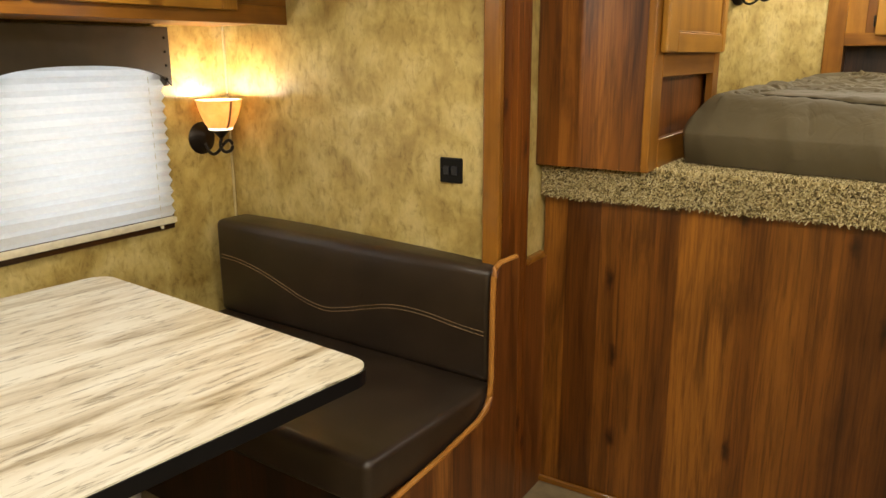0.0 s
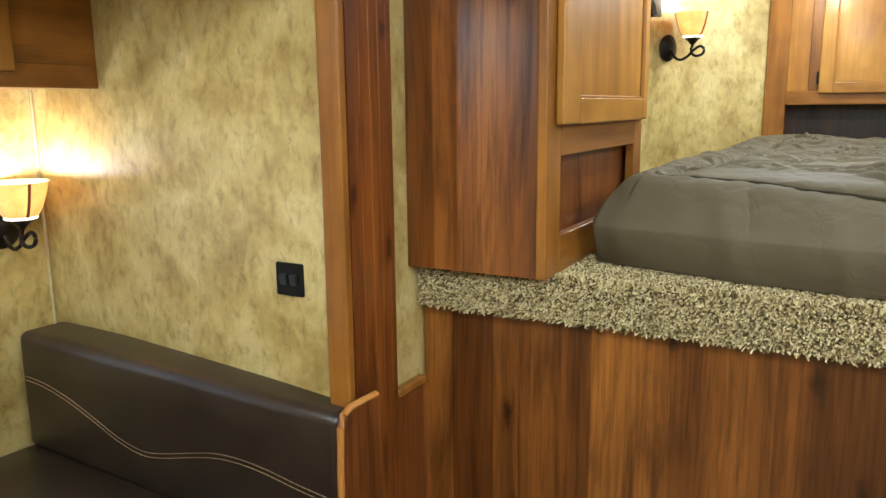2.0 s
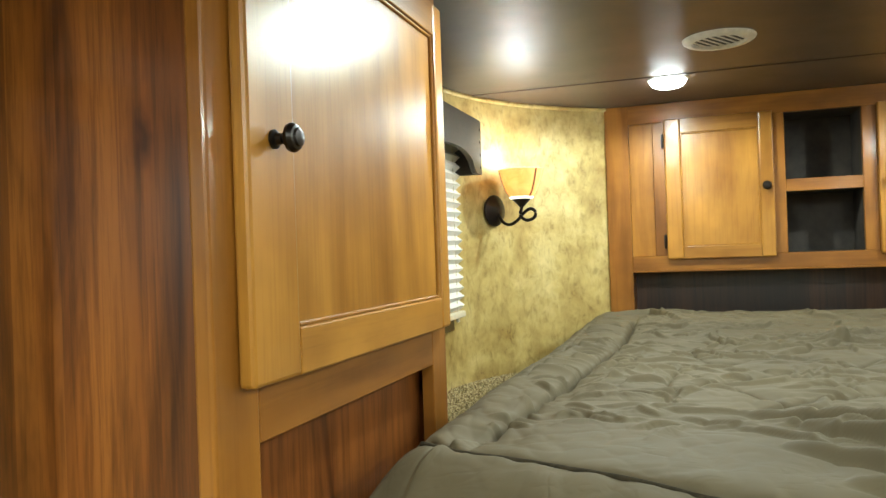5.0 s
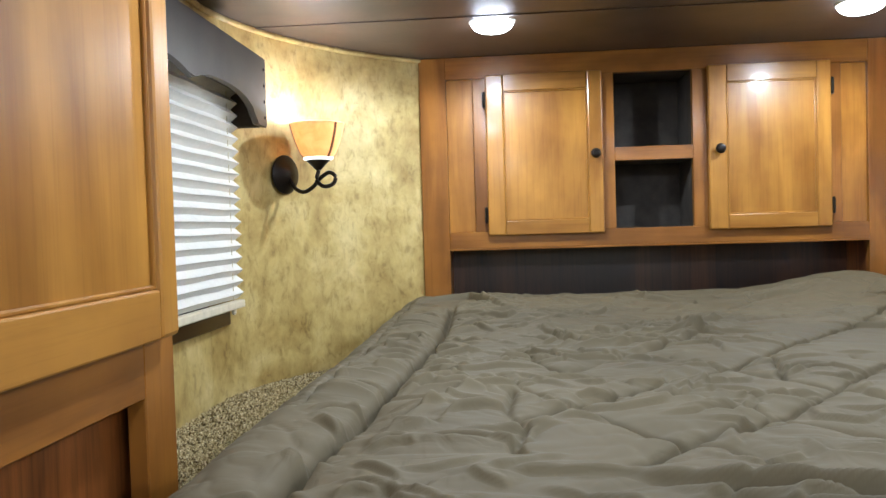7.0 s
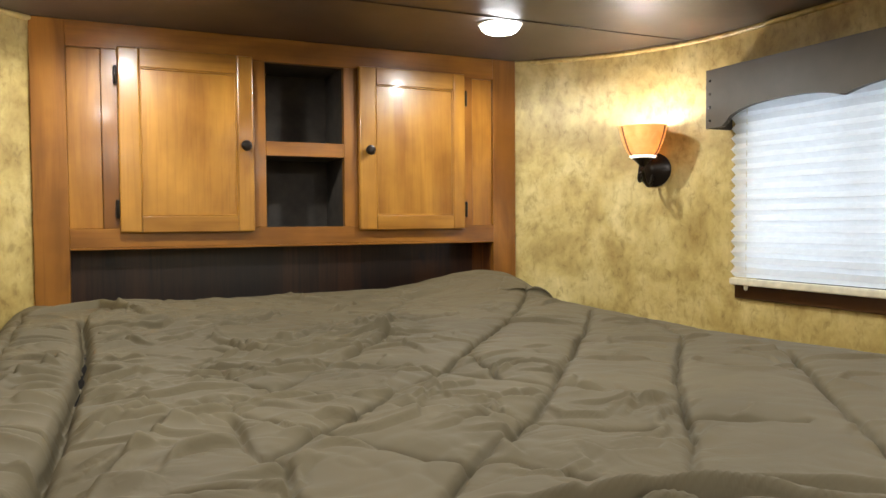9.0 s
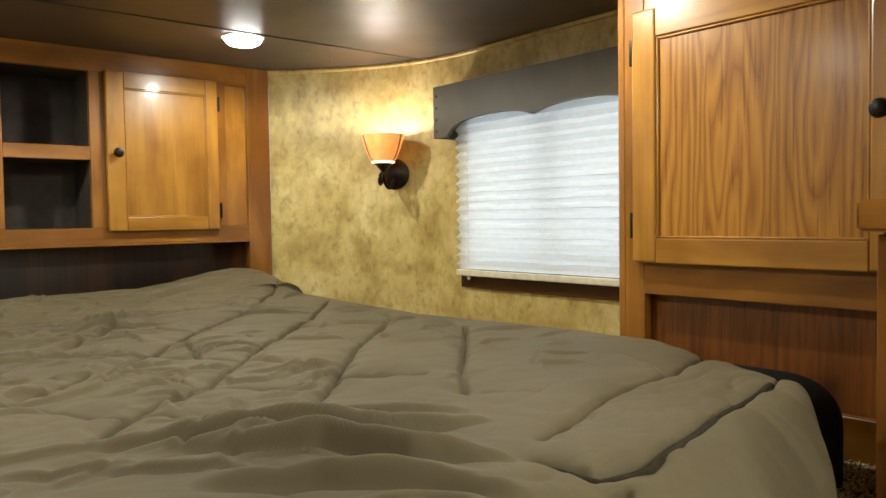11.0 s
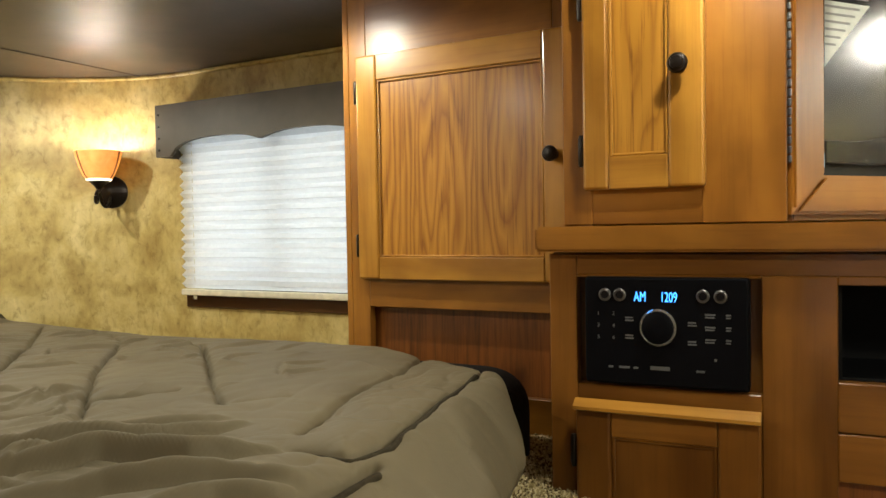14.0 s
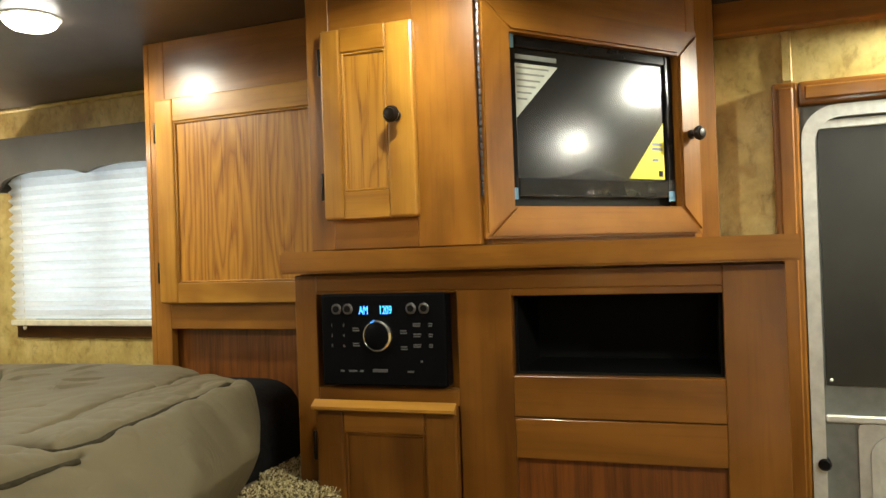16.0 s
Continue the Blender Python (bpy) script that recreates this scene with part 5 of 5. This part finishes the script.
TABLE = pose(-1.100, 1.358, 0, 0, 0, -6) @ pose(1.098, -1.400, 0)
part("tabletop", prism(bmesh.new(), table_outline(0.055), 0.722, 0.750), M_LAMINATE, table, "streaked cream and tan laminate top", TABLE)
part("edge_band", prism(bmesh.new(), table_outline(0.056, 0.0025), 0.716, 0.7465), M_BLACK, table, "dark edge band", TABLE, 30)
for y in (0.70, 1.12):
    part("leg", lathe(bmesh.new(), [(0.10, 0.03), (0.10, 0.036), (0.030, 0.05), (0.0285, 0.69), (0.07, 0.705), (0.07, 0.716)], 24, Matrix.Translation((-1.62, y, 0))), M_STEEL, table, "metal pedestal leg", TABLE, 40)

# overhead cabinet above the dinette
OX, OZ = -1.984, 1.447
F = pose(OX, 0, 0, 0, 0, 90)
oc = thing("overhead_cabinet", pose(-2.03, 1.0, OZ), "honey-brown wooden overhead cabinet above the dinette", "cabinet")
part("carcass", box(SLIDE_X, OX - 0.022, 0.0, 2.086, OZ + 0.004, SLIDE_Z), M_FX, oc, "", ID)
members(oc, [("rail", 0.0, 2.086, OZ, OZ + 0.055, 0, M_FX), ("rail", 0.0, 2.086, SLIDE_Z - 0.05, SLIDE_Z, 0, M_FX), ("stile", 1.83, 2.086, OZ + 0.055, SLIDE_Z - 0.05, 0, M_FX), ("stile", 1.19, 1.29, OZ + 0.055, SLIDE_Z - 0.05, 0, M_FZ), ("stile", 0.0, 0.63, OZ + 0.055, SLIDE_Z - 0.05, 0, M_FZ)], F)
panel_door(oc, 1.25, 1.865, OZ + 0.035, SLIDE_Z - 0.03, -0.021, F, 0.06, (1.55, OZ + 0.062), None, label="golden-brown overhead door")
panel_door(oc, 0.59, 1.23, OZ + 0.035, SLIDE_Z - 0.03, -0.021, F, 0.06, (0.91, OZ + 0.062), None, label="golden-brown overhead door")

# switch plate
sw = thing("light_switch", pose(-1.314, SLIDE_Y, 1.045), "black double rocker light switch on the papered wall", "switch")
SF = pose(-1.314, SLIDE_Y, 1.045)
part("plate", box(-0.036, 0.036, -0.009, 0, -0.035, 0.035, 0.004, 2), M_BLACK, sw, "", SF)
for x in (-0.013, 0.013):
    bm = prism(bmesh.new(), [(-0.009, -0.012), (-0.013, -0.010), (-0.0165, 0.009), (-0.009, 0.012)], x - 0.008, x + 0.008, "x")
    part("rocker", bm, M_ROCKER, sw, "dark grey rocker", SF)

# ---- bed ----


def value_noise(x, y, seed):
    """Smooth lattice noise, about -1 to 1."""
    g = np.random.RandomState(seed).rand(64, 64) * 2 - 1
    xi, yi = np.floor(x).astype(int), np.floor(y).astype(int)
    fx, fy = x - xi, y - yi
    fx, fy = fx * fx * (3 - 2 * fx), fy * fy * (3 - 2 * fy)
    a, b = g[xi % 64, yi % 64], g[(xi + 1) % 64, yi % 64]
    c, d = g[xi % 64, (yi + 1) % 64], g[(xi + 1) % 64, (yi + 1) % 64]
    return (a * (1 - fx) + b * fx) * (1 - fy) + (c * (1 - fx) + d * fx) * fy


BORDER_LEFT = ((-0.74, 2.52), (-0.68, 2.475), (-0.57, 2.450), (-0.44, 2.410), (-0.32, 2.375), (-0.20, 2.350), (-0.10, 2.340), (0.00, 2.345))
BORDER_RIGHT = ((-0.03, 2.44), (-0.015, 2.375), (0.04, 2.362), (0.21, 2.400), (0.36, 2.428), (0.52, 2.465), (0.65, 2.510))


def comforter():
    x0, x1, y0, y1, top, rad, low = -0.788, 0.745, 2.415, 4.56, 1.250, 0.085, 1.052
    nu, nv = 680, 900
    # arc length runs over the flat top, round the rim and down the side
    side = top - rad - low
    def run(a, b, n):
        arc = rad * math.pi / 2
        total = (b - a - 2 * rad) + 2 * (arc + side)
        s = np.linspace(0, total, n)
        p, drop = np.zeros(n), np.zeros(n)
        for k, q in enumerate(s):
            m = min(q, total - q)
            if m < side:
                e, d = 0.0, rad + (side - m)
            elif m < side + arc:
                t = (m - side) / rad
                e, d = rad - rad * math.cos(t), rad - rad * math.sin(t)
            else:
                e, d = rad + (m - side - arc), 0.0
            p[k] = a + e if q < total / 2 else b - e
            drop[k] = d
        return p, drop
    px, dx = run(x0, x1, nu)
    py, dy = run(y0, y1, nv)
    GX, GY = np.meshgrid(px, py, indexing="ij")
    DX, DY = np.meshgrid(dx, dy, indexing="ij")
    D = np.maximum(DX, DY) + 0.35 * np.minimum(DX, DY)
    Z = np.maximum(top - D, low)
    flat_w = np.clip(1 - D / 0.05, 0, 1)
    # crown and sag of the mattress
    Z += flat_w * (0.016 * value_noise(GX * 2.1 + 5, GY * 1.7 + 3, 1))
    Z += flat_w * 0.050 * np.exp(-((GX - 0.62) / 0.22) ** 2 - ((GY - 4.44) / 0.20) ** 2)
    Z -= flat_w * 0.035 * np.clip((GX - 0.45) / 0.32, 0, 1) ** 2 * (GY < 4.2)
    # soft billows on the sides
    sw_ = np.clip((D - 0.03) / 0.08, 0, 1)
    Y = GY - np.where(GY < 3.0, 1, -1) * sw_ * (DY > DX) * (0.010 * value_noise(GX * 5, Z * 7, 14) + 0.036 * np.sin((1.25 - Z) / 0.2 * math.pi))
    X = GX - np.where(GX < 0, 1, -1) * sw_ * (DX >= DY) * (0.010 * value_noise(GY * 6, Z * 9, 15) + 0.012 * np.sin((1.25 - Z) / 0.2 * math.pi))
    # the foot bows out, and tucks in below towards the corners
    tuck = np.clip((top - Z) / 0.19, 0, 1)
    bow = (1 - tuck) * np.clip(1 - (GX - 0.02) ** 2 / 0.62, 0, 1) + tuck * np.clip(1 - np.where(GX > -0.05, 4.8, 1.9) * (GX + 0.05) ** 2, -0.9, 1)
    Y = Y - 0.115 * bow * np.clip((3.0 - GY) / 0.6, 0, 1)
    # the corner beside the console is well rounded
    Y = Y + 0.05 * np.clip((GX - 0.42) / 0.325, 0, 1) ** 2 * np.clip((3.0 - GY) / 0.6, 0, 1)
    X = X - 0.175 * np.clip((GX - 0.35) / 0.35, 0, 1) * np.clip((2.80 - GY) / 0.30, 0, 1)
    base = np.stack([X, Y, Z], -1)
    nrm = np.cross(np.gradient(base, axis=0), np.gradient(base, axis=1))
    nrm /= np.maximum(np.linalg.norm(nrm, axis=-1, keepdims=True), 1e-9)
    top_w = np.clip(1 - D / 0.10, 0, 1)
    wx = X + 0.004 * value_noise(X * 7 + 3, Y * 7, 31) + 0.002 * value_noise(X * 31, Y * 31, 33)
    wy = Y + 0.004 * value_noise(X * 7 + 9, Y * 7 + 5, 32) + 0.002 * value_noise(X * 31 + 7, Y * 31, 34)
    relief, puff = np.zeros(X.shape), np.ones(X.shape)

    def patch(points, reach):
        """The part of the grid that lies within reach of a line."""
        xs, ys = [p[0] for p in points], [p[1] for p in points]
        i0, i1 = np.searchsorted(px, (min(xs) - reach, max(xs) + reach))
        j0, j1 = np.searchsorted(py, (min(ys) - reach, max(ys) + reach + 0.13))
        return slice(max(i0, 0), min(i1 + 1, nu)), slice(max(j0, 0), min(j1 + 1, nv))

    def near_line(points, box_):
        """Distance to a line, the signed side of it and the way along it (0 to 1)."""
        gx, gy = wx[box_], wy[box_]
        best, sgn, way = np.full(gx.shape, 9.0), np.ones(gx.shape), np.zeros(gx.shape)
        lens = [math.dist(p, q) for p, q in zip(points, points[1:])]
        done = 0.0
        for (p, q), ln in zip(zip(points, points[1:]), lens):
            ux, uy = (q[0] - p[0]) / ln, (q[1] - p[1]) / ln
            t = np.clip((gx - p[0]) * ux + (gy - p[1]) * uy, 0, ln)
            ox, oy = gx - p[0] - t * ux, gy - p[1] - t * uy
            d = np.hypot(ox, oy)
            m = d < best
            best = np.where(m, d, best)
            sgn = np.where(m, np.sign(ux * oy - uy * ox), sgn)
            way = np.where(m, (done + t) / sum(lens), way)
            done += ln
        return best, sgn, way

    def seam(points, deep, k, fading=True, gather=0.004):
        b = patch(points, 0.16)
        d, sgn, way = near_line(points, b)
        fade = np.clip(np.minimum(way, 1 - way) / 0.05, 0.0, 1) if fading else 1.0
        deep = deep * (0.75 + 0.35 * value_noise(X[b] * 13 + k, Y[b] * 13, 40 + k))
        puff[b] = np.minimum(puff[b], 1 - np.clip(fade * deep, 0, 1) * np.exp(-d / 0.016))
        relief[b] -= 0.015 * fade * deep * np.exp(-(d / 0.0034) ** 2)
        along = way * sum(math.dist(p, q) for p, q in zip(points, points[1:]))
        relief[b] += gather * fade * np.exp(-d / 0.040) * np.clip(d / 0.008, 0, 1) * value_noise(along * 42 + sgn * 3.7, sgn * 3.0 + d * 7, 60 + k)

    def fold(points, high, steep, gentle, flip=1):
        """A ridge: steep on one side, gentle on the other, dying out at the ends."""
        b = patch(points, 4 * gentle)
        d, sgn, way = near_line(points, b)
        w = np.where(sgn * flip > 0, gentle, steep)
        ends = np.clip(np.sin(math.pi * np.clip(way, 0, 1)), 0, 1) ** 0.6
        shape = np.exp(-(d / w) ** 1.3) - 0.55 * np.exp(-((d - 1.7 * steep) / (0.7 * steep)) ** 2) * (sgn * flip <= 0)
        relief[b] += high * ends * shape

    # quilting seams that slant towards the head
    for k, line in enumerate((
        ((0.68, 4.28), (0.41, 3.89), (0.18, 3.60), (-0.02, 3.34), (-0.13, 3.21), (-0.26, 3.09), (-0.36, 2.98), (-0.48, 2.85)),
        ((0.63, 3.88), (0.37, 3.55), (0.15, 3.28), (-0.03, 3.06), (-0.14, 2.94), (-0.26, 2.83), (-0.35, 2.73)),
        ((0.64, 3.60), (0.52, 3.42), (0.37, 3.27), (0.17, 3.05), (0.00, 2.845), (-0.13, 2.695)),
        ((0.53, 3.17), (0.37, 2.98), (0.17, 2.77), (0.075, 2.655)),
        ((0.12, 3.78), (-0.06, 3.57), (-0.24, 3.36), (-0.36, 3.21), (-0.50, 3.06)),
        ((0.30, 4.30), (0.05, 3.98), (-0.20, 3.72), (-0.45, 3.46)),
    )):
        seam(line, 1.0 if k < 4 else 0.75, k)
    # shallower ones that cross them
    for k, line in enumerate((
        ((-0.46, 3.17), (-0.42, 3.05), (-0.37, 2.97), (-0.33, 2.90), (-0.26, 2.81)),
        ((-0.26, 3.06), (-0.19, 3.00), (-0.15, 2.94), (-0.09, 2.88), (-0.04, 2.84)),
        ((-0.43, 3.50), (-0.40, 3.31), (-0.36, 3.21), (-0.27, 3.10)),
        ((-0.21, 3.34), (-0.16, 3.27), (-0.09, 3.18), (0.06, 2.97)),
        ((-0.01, 3.34), (-0.06, 3.14)), ((0.10, 3.32), (0.17, 3.25), (0.26, 3.16)),
        ((-0.44, 3.07), (-0.45, 2.93), (-0.43, 2.85), (-0.44, 2.77)), ((-0.29, 2.84), (-0.23, 2.81), (-0.19, 2.74)),
        ((0.07, 2.665), (0.12, 2.66), (0.17, 2.61)), ((0.02, 2.90), (0.14, 2.80)), ((0.28, 3.44), (0.38, 3.30)), ((0.30, 3.16), (0.38, 3.02)),
    )):
        seam(line, 0.7, 20 + k, gather=0.0025)
    # the loop at the foot and the piped border
    seam(((0.63, 2.65), (0.38, 2.565), (0.20, 2.54), (0.02, 2.475)), 0.9, 50, False, 0.002)
    seam(BORDER_RIGHT, 1.0, 51, False, 0.003)
    seam(BORDER_LEFT, 1.0, 52, False, 0.003)
    # the deep border crease beside the wardrobe, and a second one down the drop
    crease = ((-0.595, 4.15), (-0.588, 3.80), (-0.592, 3.49), (-0.600, 3.27), (-0.610, 3.06), (-0.630, 2.86), (-0.66, 2.55))
    b = patch(crease, 0.25)
    d, sgn, way = near_line(crease, b)
    puff[b] = np.minimum(puff[b], 1 - np.exp(-d / 0.045))
    relief[b] -= 0.026 * np.exp(-(d / 0.0075) ** 2)
    relief[b] += 0.009 * np.exp(-d / 0.05) * np.clip(d / 0.010, 0, 1) * value_noise(way * 38 + 0.8 * sgn, sgn * 2.0 + d * 4, 80)
    seam(((-0.73, 4.30), (-0.728, 3.86), (-0.715, 3.40), (-0.72, 3.20), (-0.715, 2.95)), 0.8, 53, True, 0.005)
    relief += top_w * 0.014 * puff

    r = random.Random(12)
    n = 0
    while n < 330:
        cx, cy = r.uniform(-0.57, 0.60), r.uniform(2.60, 4.42)
        if r.random() > (1.0 if cx < 0.05 else 0.28) * (1.0 if cy > 2.9 else 0.6):
            continue
        n += 1
        ang = r.gauss(0.1, 0.55)
        ln = r.uniform(0.025, 0.10) * (1.25 if cy > 3.3 else 0.9)
        bend = r.gauss(0, 0.35)
        pts = [(cx + ln * q * math.cos(ang + bend * q), cy + ln * q * math.sin(ang + bend * q)) for q in (-1, -0.3, 0.4, 1)]
        fold(pts, r.uniform(0.0045, 0.0095), r.uniform(0.0028, 0.0040), r.uniform(0.008, 0.018), r.choice((1, 1, -1)))
    # wrinkles that run off the border crease
    for k in range(44):
        cy = 2.60 + 0.036 * k + r.uniform(-0.015, 0.015)
        for way_out in (-1, 1):
            if r.random() < 0.8:
                ln, ang = r.uniform(0.04, 0.12), r.gauss(0.1, 0.4)
                pts = [(-0.60 + way_out * (0.010 + ln * q), cy + way_out * ln * q * math.tan(ang) + 0.01 * math.sin(3 * q)) for q in (0, 0.4, 0.75, 1)]
                fold(pts, r.uniform(0.006, 0.012), 0.0038, r.uniform(0.009, 0.018), r.choice((1, -1)))
    # the rumpled patch below the head
    for pts, high in ((((-0.38, 3.73), (-0.33, 3.56), (-0.26, 3.60), (-0.17, 3.74)), 0.013), (((-0.40, 3.60), (-0.30, 3.52), (-0.14, 3.56)), 0.012), (((-0.26, 3.45), (-0.21, 3.47), (-0.15, 3.46)), 0.012),
                      (((-0.13, 3.61), (-0.09, 3.58), (-0.03, 3.56)), 0.010), (((-0.26, 3.38), (-0.16, 3.46), (0.01, 3.68)), 0.008), (((0.14, 4.33), (0.29, 4.27), (0.44, 4.33)), 0.014), (((-0.10, 4.40), (-0.02, 4.30), (0.05, 4.22)), 0.016), (((-0.55, 3.95), (-0.44, 3.88), (-0.34, 3.92)), 0.010)):
        fold(pts, high, 0.005, 0.026)
    # big loose folds near the foot, a pinch at the side, the tuck at the head
    fold(((-0.34, 2.72), (-0.20, 2.655), (-0.10, 2.60), (0.02, 2.555)), 0.024, 0.006, 0.032)
    fold(((-0.27, 2.66), (-0.165, 2.58), (-0.125, 2.50), (-0.05, 2.44)), 0.026, 0.0065, 0.032)
    fold(((-0.14, 2.70), (-0.06, 2.64), (0.03, 2.60)), 0.012, 0.006, 0.020)
    fold(((-0.30, 2.56), (-0.22, 2.51), (-0.15, 2.44), (-0.10, 2.36)), 0.020, 0.009, 0.028)
    fold(((-0.26, 2.43), (-0.19, 2.40), (-0.13, 2.35)), 0.017, 0.008, 0.024)
    fold(((0.40, 2.82), (0.30, 2.74), (0.36, 2.70)), 0.009, 0.005, 0.026)
    fold(((-0.72, 4.25), (-0.56, 4.36), (-0.44, 4.10)), 0.020, 0.007, 0.040)
    # long folds down the foot side
    for cx, wide in ((-0.52, 0.030), (-0.33, 0.022), (-0.06, 0.016), (0.02, 0.012), (0.13, 0.020), (0.30, 0.026)):
        relief += 0.006 * np.clip((D - 0.02) / 0.06, 0, 1) * (DY > DX) * np.exp(-((GX - cx - 0.25 * (1.2 - Z)) / wide) ** 2)
    # crumple: thin valleys of a warped noise, in patches
    vx, vy = X + 0.03 * value_noise(X * 5, Y * 5, 91), Y + 0.03 * value_noise(X * 5 + 3, Y * 5 + 8, 92)
    where = np.clip(0.55 + 0.9 * value_noise(X * 3.3 + 1, Y * 3.3, 93), 0.15, 1) * (0.35 + 0.65 * top_w)
    for f, high, seed in ((8.0, 0.0050, 94), (15.0, 0.0034, 95), (27.0, 0.0018, 96)):
        c = value_noise(vx * f * 0.8 + vy * f * 0.3, vy * f - vx * f * 0.25, seed)
        relief -= where * high * (1 - np.abs(c)) ** 5
    relief += 0.0012 * value_noise(X * 22 + 4 * Y, Y * 30, 21)
    # cloth does not kink: even the relief out a little
    for axis in (0, 1):
        relief = 0.6 * relief + 0.2 * (np.roll(relief, 1, axis) + np.roll(relief, -1, axis))
    verts = (base + nrm * (relief - top_w * 0.021)[..., None])
    verts[..., 2] = np.maximum(verts[..., 2], low - 0.004)
    thing_ = thing("comforter", pose(0, 3.4, 1.25), "grey-brown quilted comforter, slightly rumpled, over the bed", "comforter")
    idx = np.arange(nu * nv).reshape(nu, nv)
    faces = np.stack([idx[:-1, :-1], idx[1:, :-1], idx[1:, 1:], idx[:-1, 1:]], -1).reshape(-1, 4)
    me = bpy.data.meshes.new("cover")
    flat_verts = verts.reshape(-1, 3)
    me.from_pydata(flat_verts.tolist(), [], faces.tolist())
    me.materials.append(M_CLOTH)
    me.shade_smooth()
    ob = new("cover", me)
    ob.parent = thing_
    ob.matrix_basis = PLACE[thing_.name].inverted()
    # piping laid along the border seams
    upper = flat_verts[flat_verts[:, 2] > 1.12]
    for line in (BORDER_LEFT, BORDER_RIGHT):
        run_ = []
        for p, q in zip(line, line[1:]):
            steps = max(2, int(math.dist(p, q) / 0.012))
            for k in range(steps):
                x, y = p[0] + (q[0] - p[0]) * k / steps, p[1] + (q[1] - p[1]) * k / steps
                near = upper[np.hypot(upper[:, 0] - x, upper[:, 1] - y) < 0.010]
                if len(near):
                    run_.append((x, y, float(near[:, 2].mean()) + 0.0005 + 0.0012 * math.sin(k * 2.2)))
        zs = [p[2] for p in run_]
        run_ = [(p[0], p[1], sum(zs[max(0, k - 2):k + 3]) / len(zs[max(0, k - 2):k + 3])) for k, p in enumerate(run_)]
        part("edge_piping", tube(bmesh.new(), run_, 0.0045, 8), M_PIPING, thing_, "dark piped edge", ID, 60)


comforter()
bm, rings = bmesh.new(), []
for k in range(-1, 8):
    a = radians(90 * max(k, 0) / 7)
    inset, z = 0.07 * (1 - math.cos(a)), 1.040 if k < 0 else 1.134 + 0.07 * math.sin(a)
    rings.append([bm.verts.new((x, y, z)) for x, y in rounded(-0.715 + inset, 0.735 - inset, 2.445 + inset, 4.50 - inset, 0.11 - inset)])
for lo_ring, hi_ring in zip(rings, rings[1:]):
    for k in range(len(lo_ring)):
        j = (k + 1) % len(lo_ring)
        bm.faces.new((lo_ring[k], lo_ring[j], hi_ring[j], hi_ring[k]))
bm.faces.new(rings[0])
bm.faces.new(rings[-1])
solo("mattress", bm, M_MATTRESS, "black-covered mattress under the comforter on the carpeted platform", "mattress", soft_angle=50)


# ---- carpet pile ----
def pile(name, patches, spacing, seed, label):
    """Tufts on flat patches: (corner, edge a, edge b, normal)."""
    r = random.Random(seed)
    verts, faces = [], []
    for c, a, b, nrm in patches:
        c, a, b, nrm = Vector(c), Vector(a), Vector(b), Vector(nrm)
        na, nb = int(a.length / spacing), int(b.length / spacing)
        ua, ub = a.normalized(), b.normalized()
        for i in range(na):
            for j in range(nb):
                p = c + a * ((i + r.random()) / na) + b * ((j + r.random()) / nb)
                h, w = 0.009 + 0.006 * r.random(), 0.0020 + 0.0011 * r.random()
                lean = (ua * (r.random() - 0.5) + ub * (r.random() - 0.5)) * 0.016
                ang = r.random() * 6.28
                k = len(verts)
                tip = p + nrm * h + lean
                for q in range(3):
                    d = ua * math.cos(ang + q * 2.094) + ub * math.sin(ang + q * 2.094)
                    verts.append(p + d * w - nrm * 0.002)
                for q in range(3):
                    d = ua * math.cos(ang + 1 + q * 2.094) + ub * math.sin(ang + 1 + q * 2.094)
                    verts.append(tip + d * w * 0.75)
                for q in range(3):
                    s = (q + 1) % 3
                    faces.append((k + q, k + s, k + 3 + s, k + 3 + q))
                faces.append((k + 3, k + 4, k + 5))
    me = bpy.data.meshes.new(name)
    me.from_pydata([tuple(v) for v in verts], [], faces)
    me.materials.append(M_CARPET)
    ob = new(name, me)
    return tagged(ob, label, "carpet", kind="stuff")


pile("carpet_pile", [
    ((-1.155, 2.262, 1.036), (1.66, 0, 0), (0, 0.15, 0), (0, 0, 1)),
    ((-1.155, 2.262, 0.950), (1.66, 0, 0), (0, 0, 0.090), (0, -1, 0)),
    ((0.50, 2.350, 1.036), (0.30, 0, 0), (0, 0.25, 0), (0, 0, 1)),
    ((-0.835, 2.40, 1.036), (0.10, 0, 0), (0, 0.55, 0), (0, 0, 1)),
    ((-1.155, 2.915, 1.036), (0.44, 0, 0), (0, 1.40, 0), (0, 0, 1)),
    ((0.68, 2.60, 1.036), (0.11, 0, 0), (0, 0.40, 0), (0, 0, 1)),
], 0.0033, 3, "beige and brown frieze carpet pile on the bed platform")
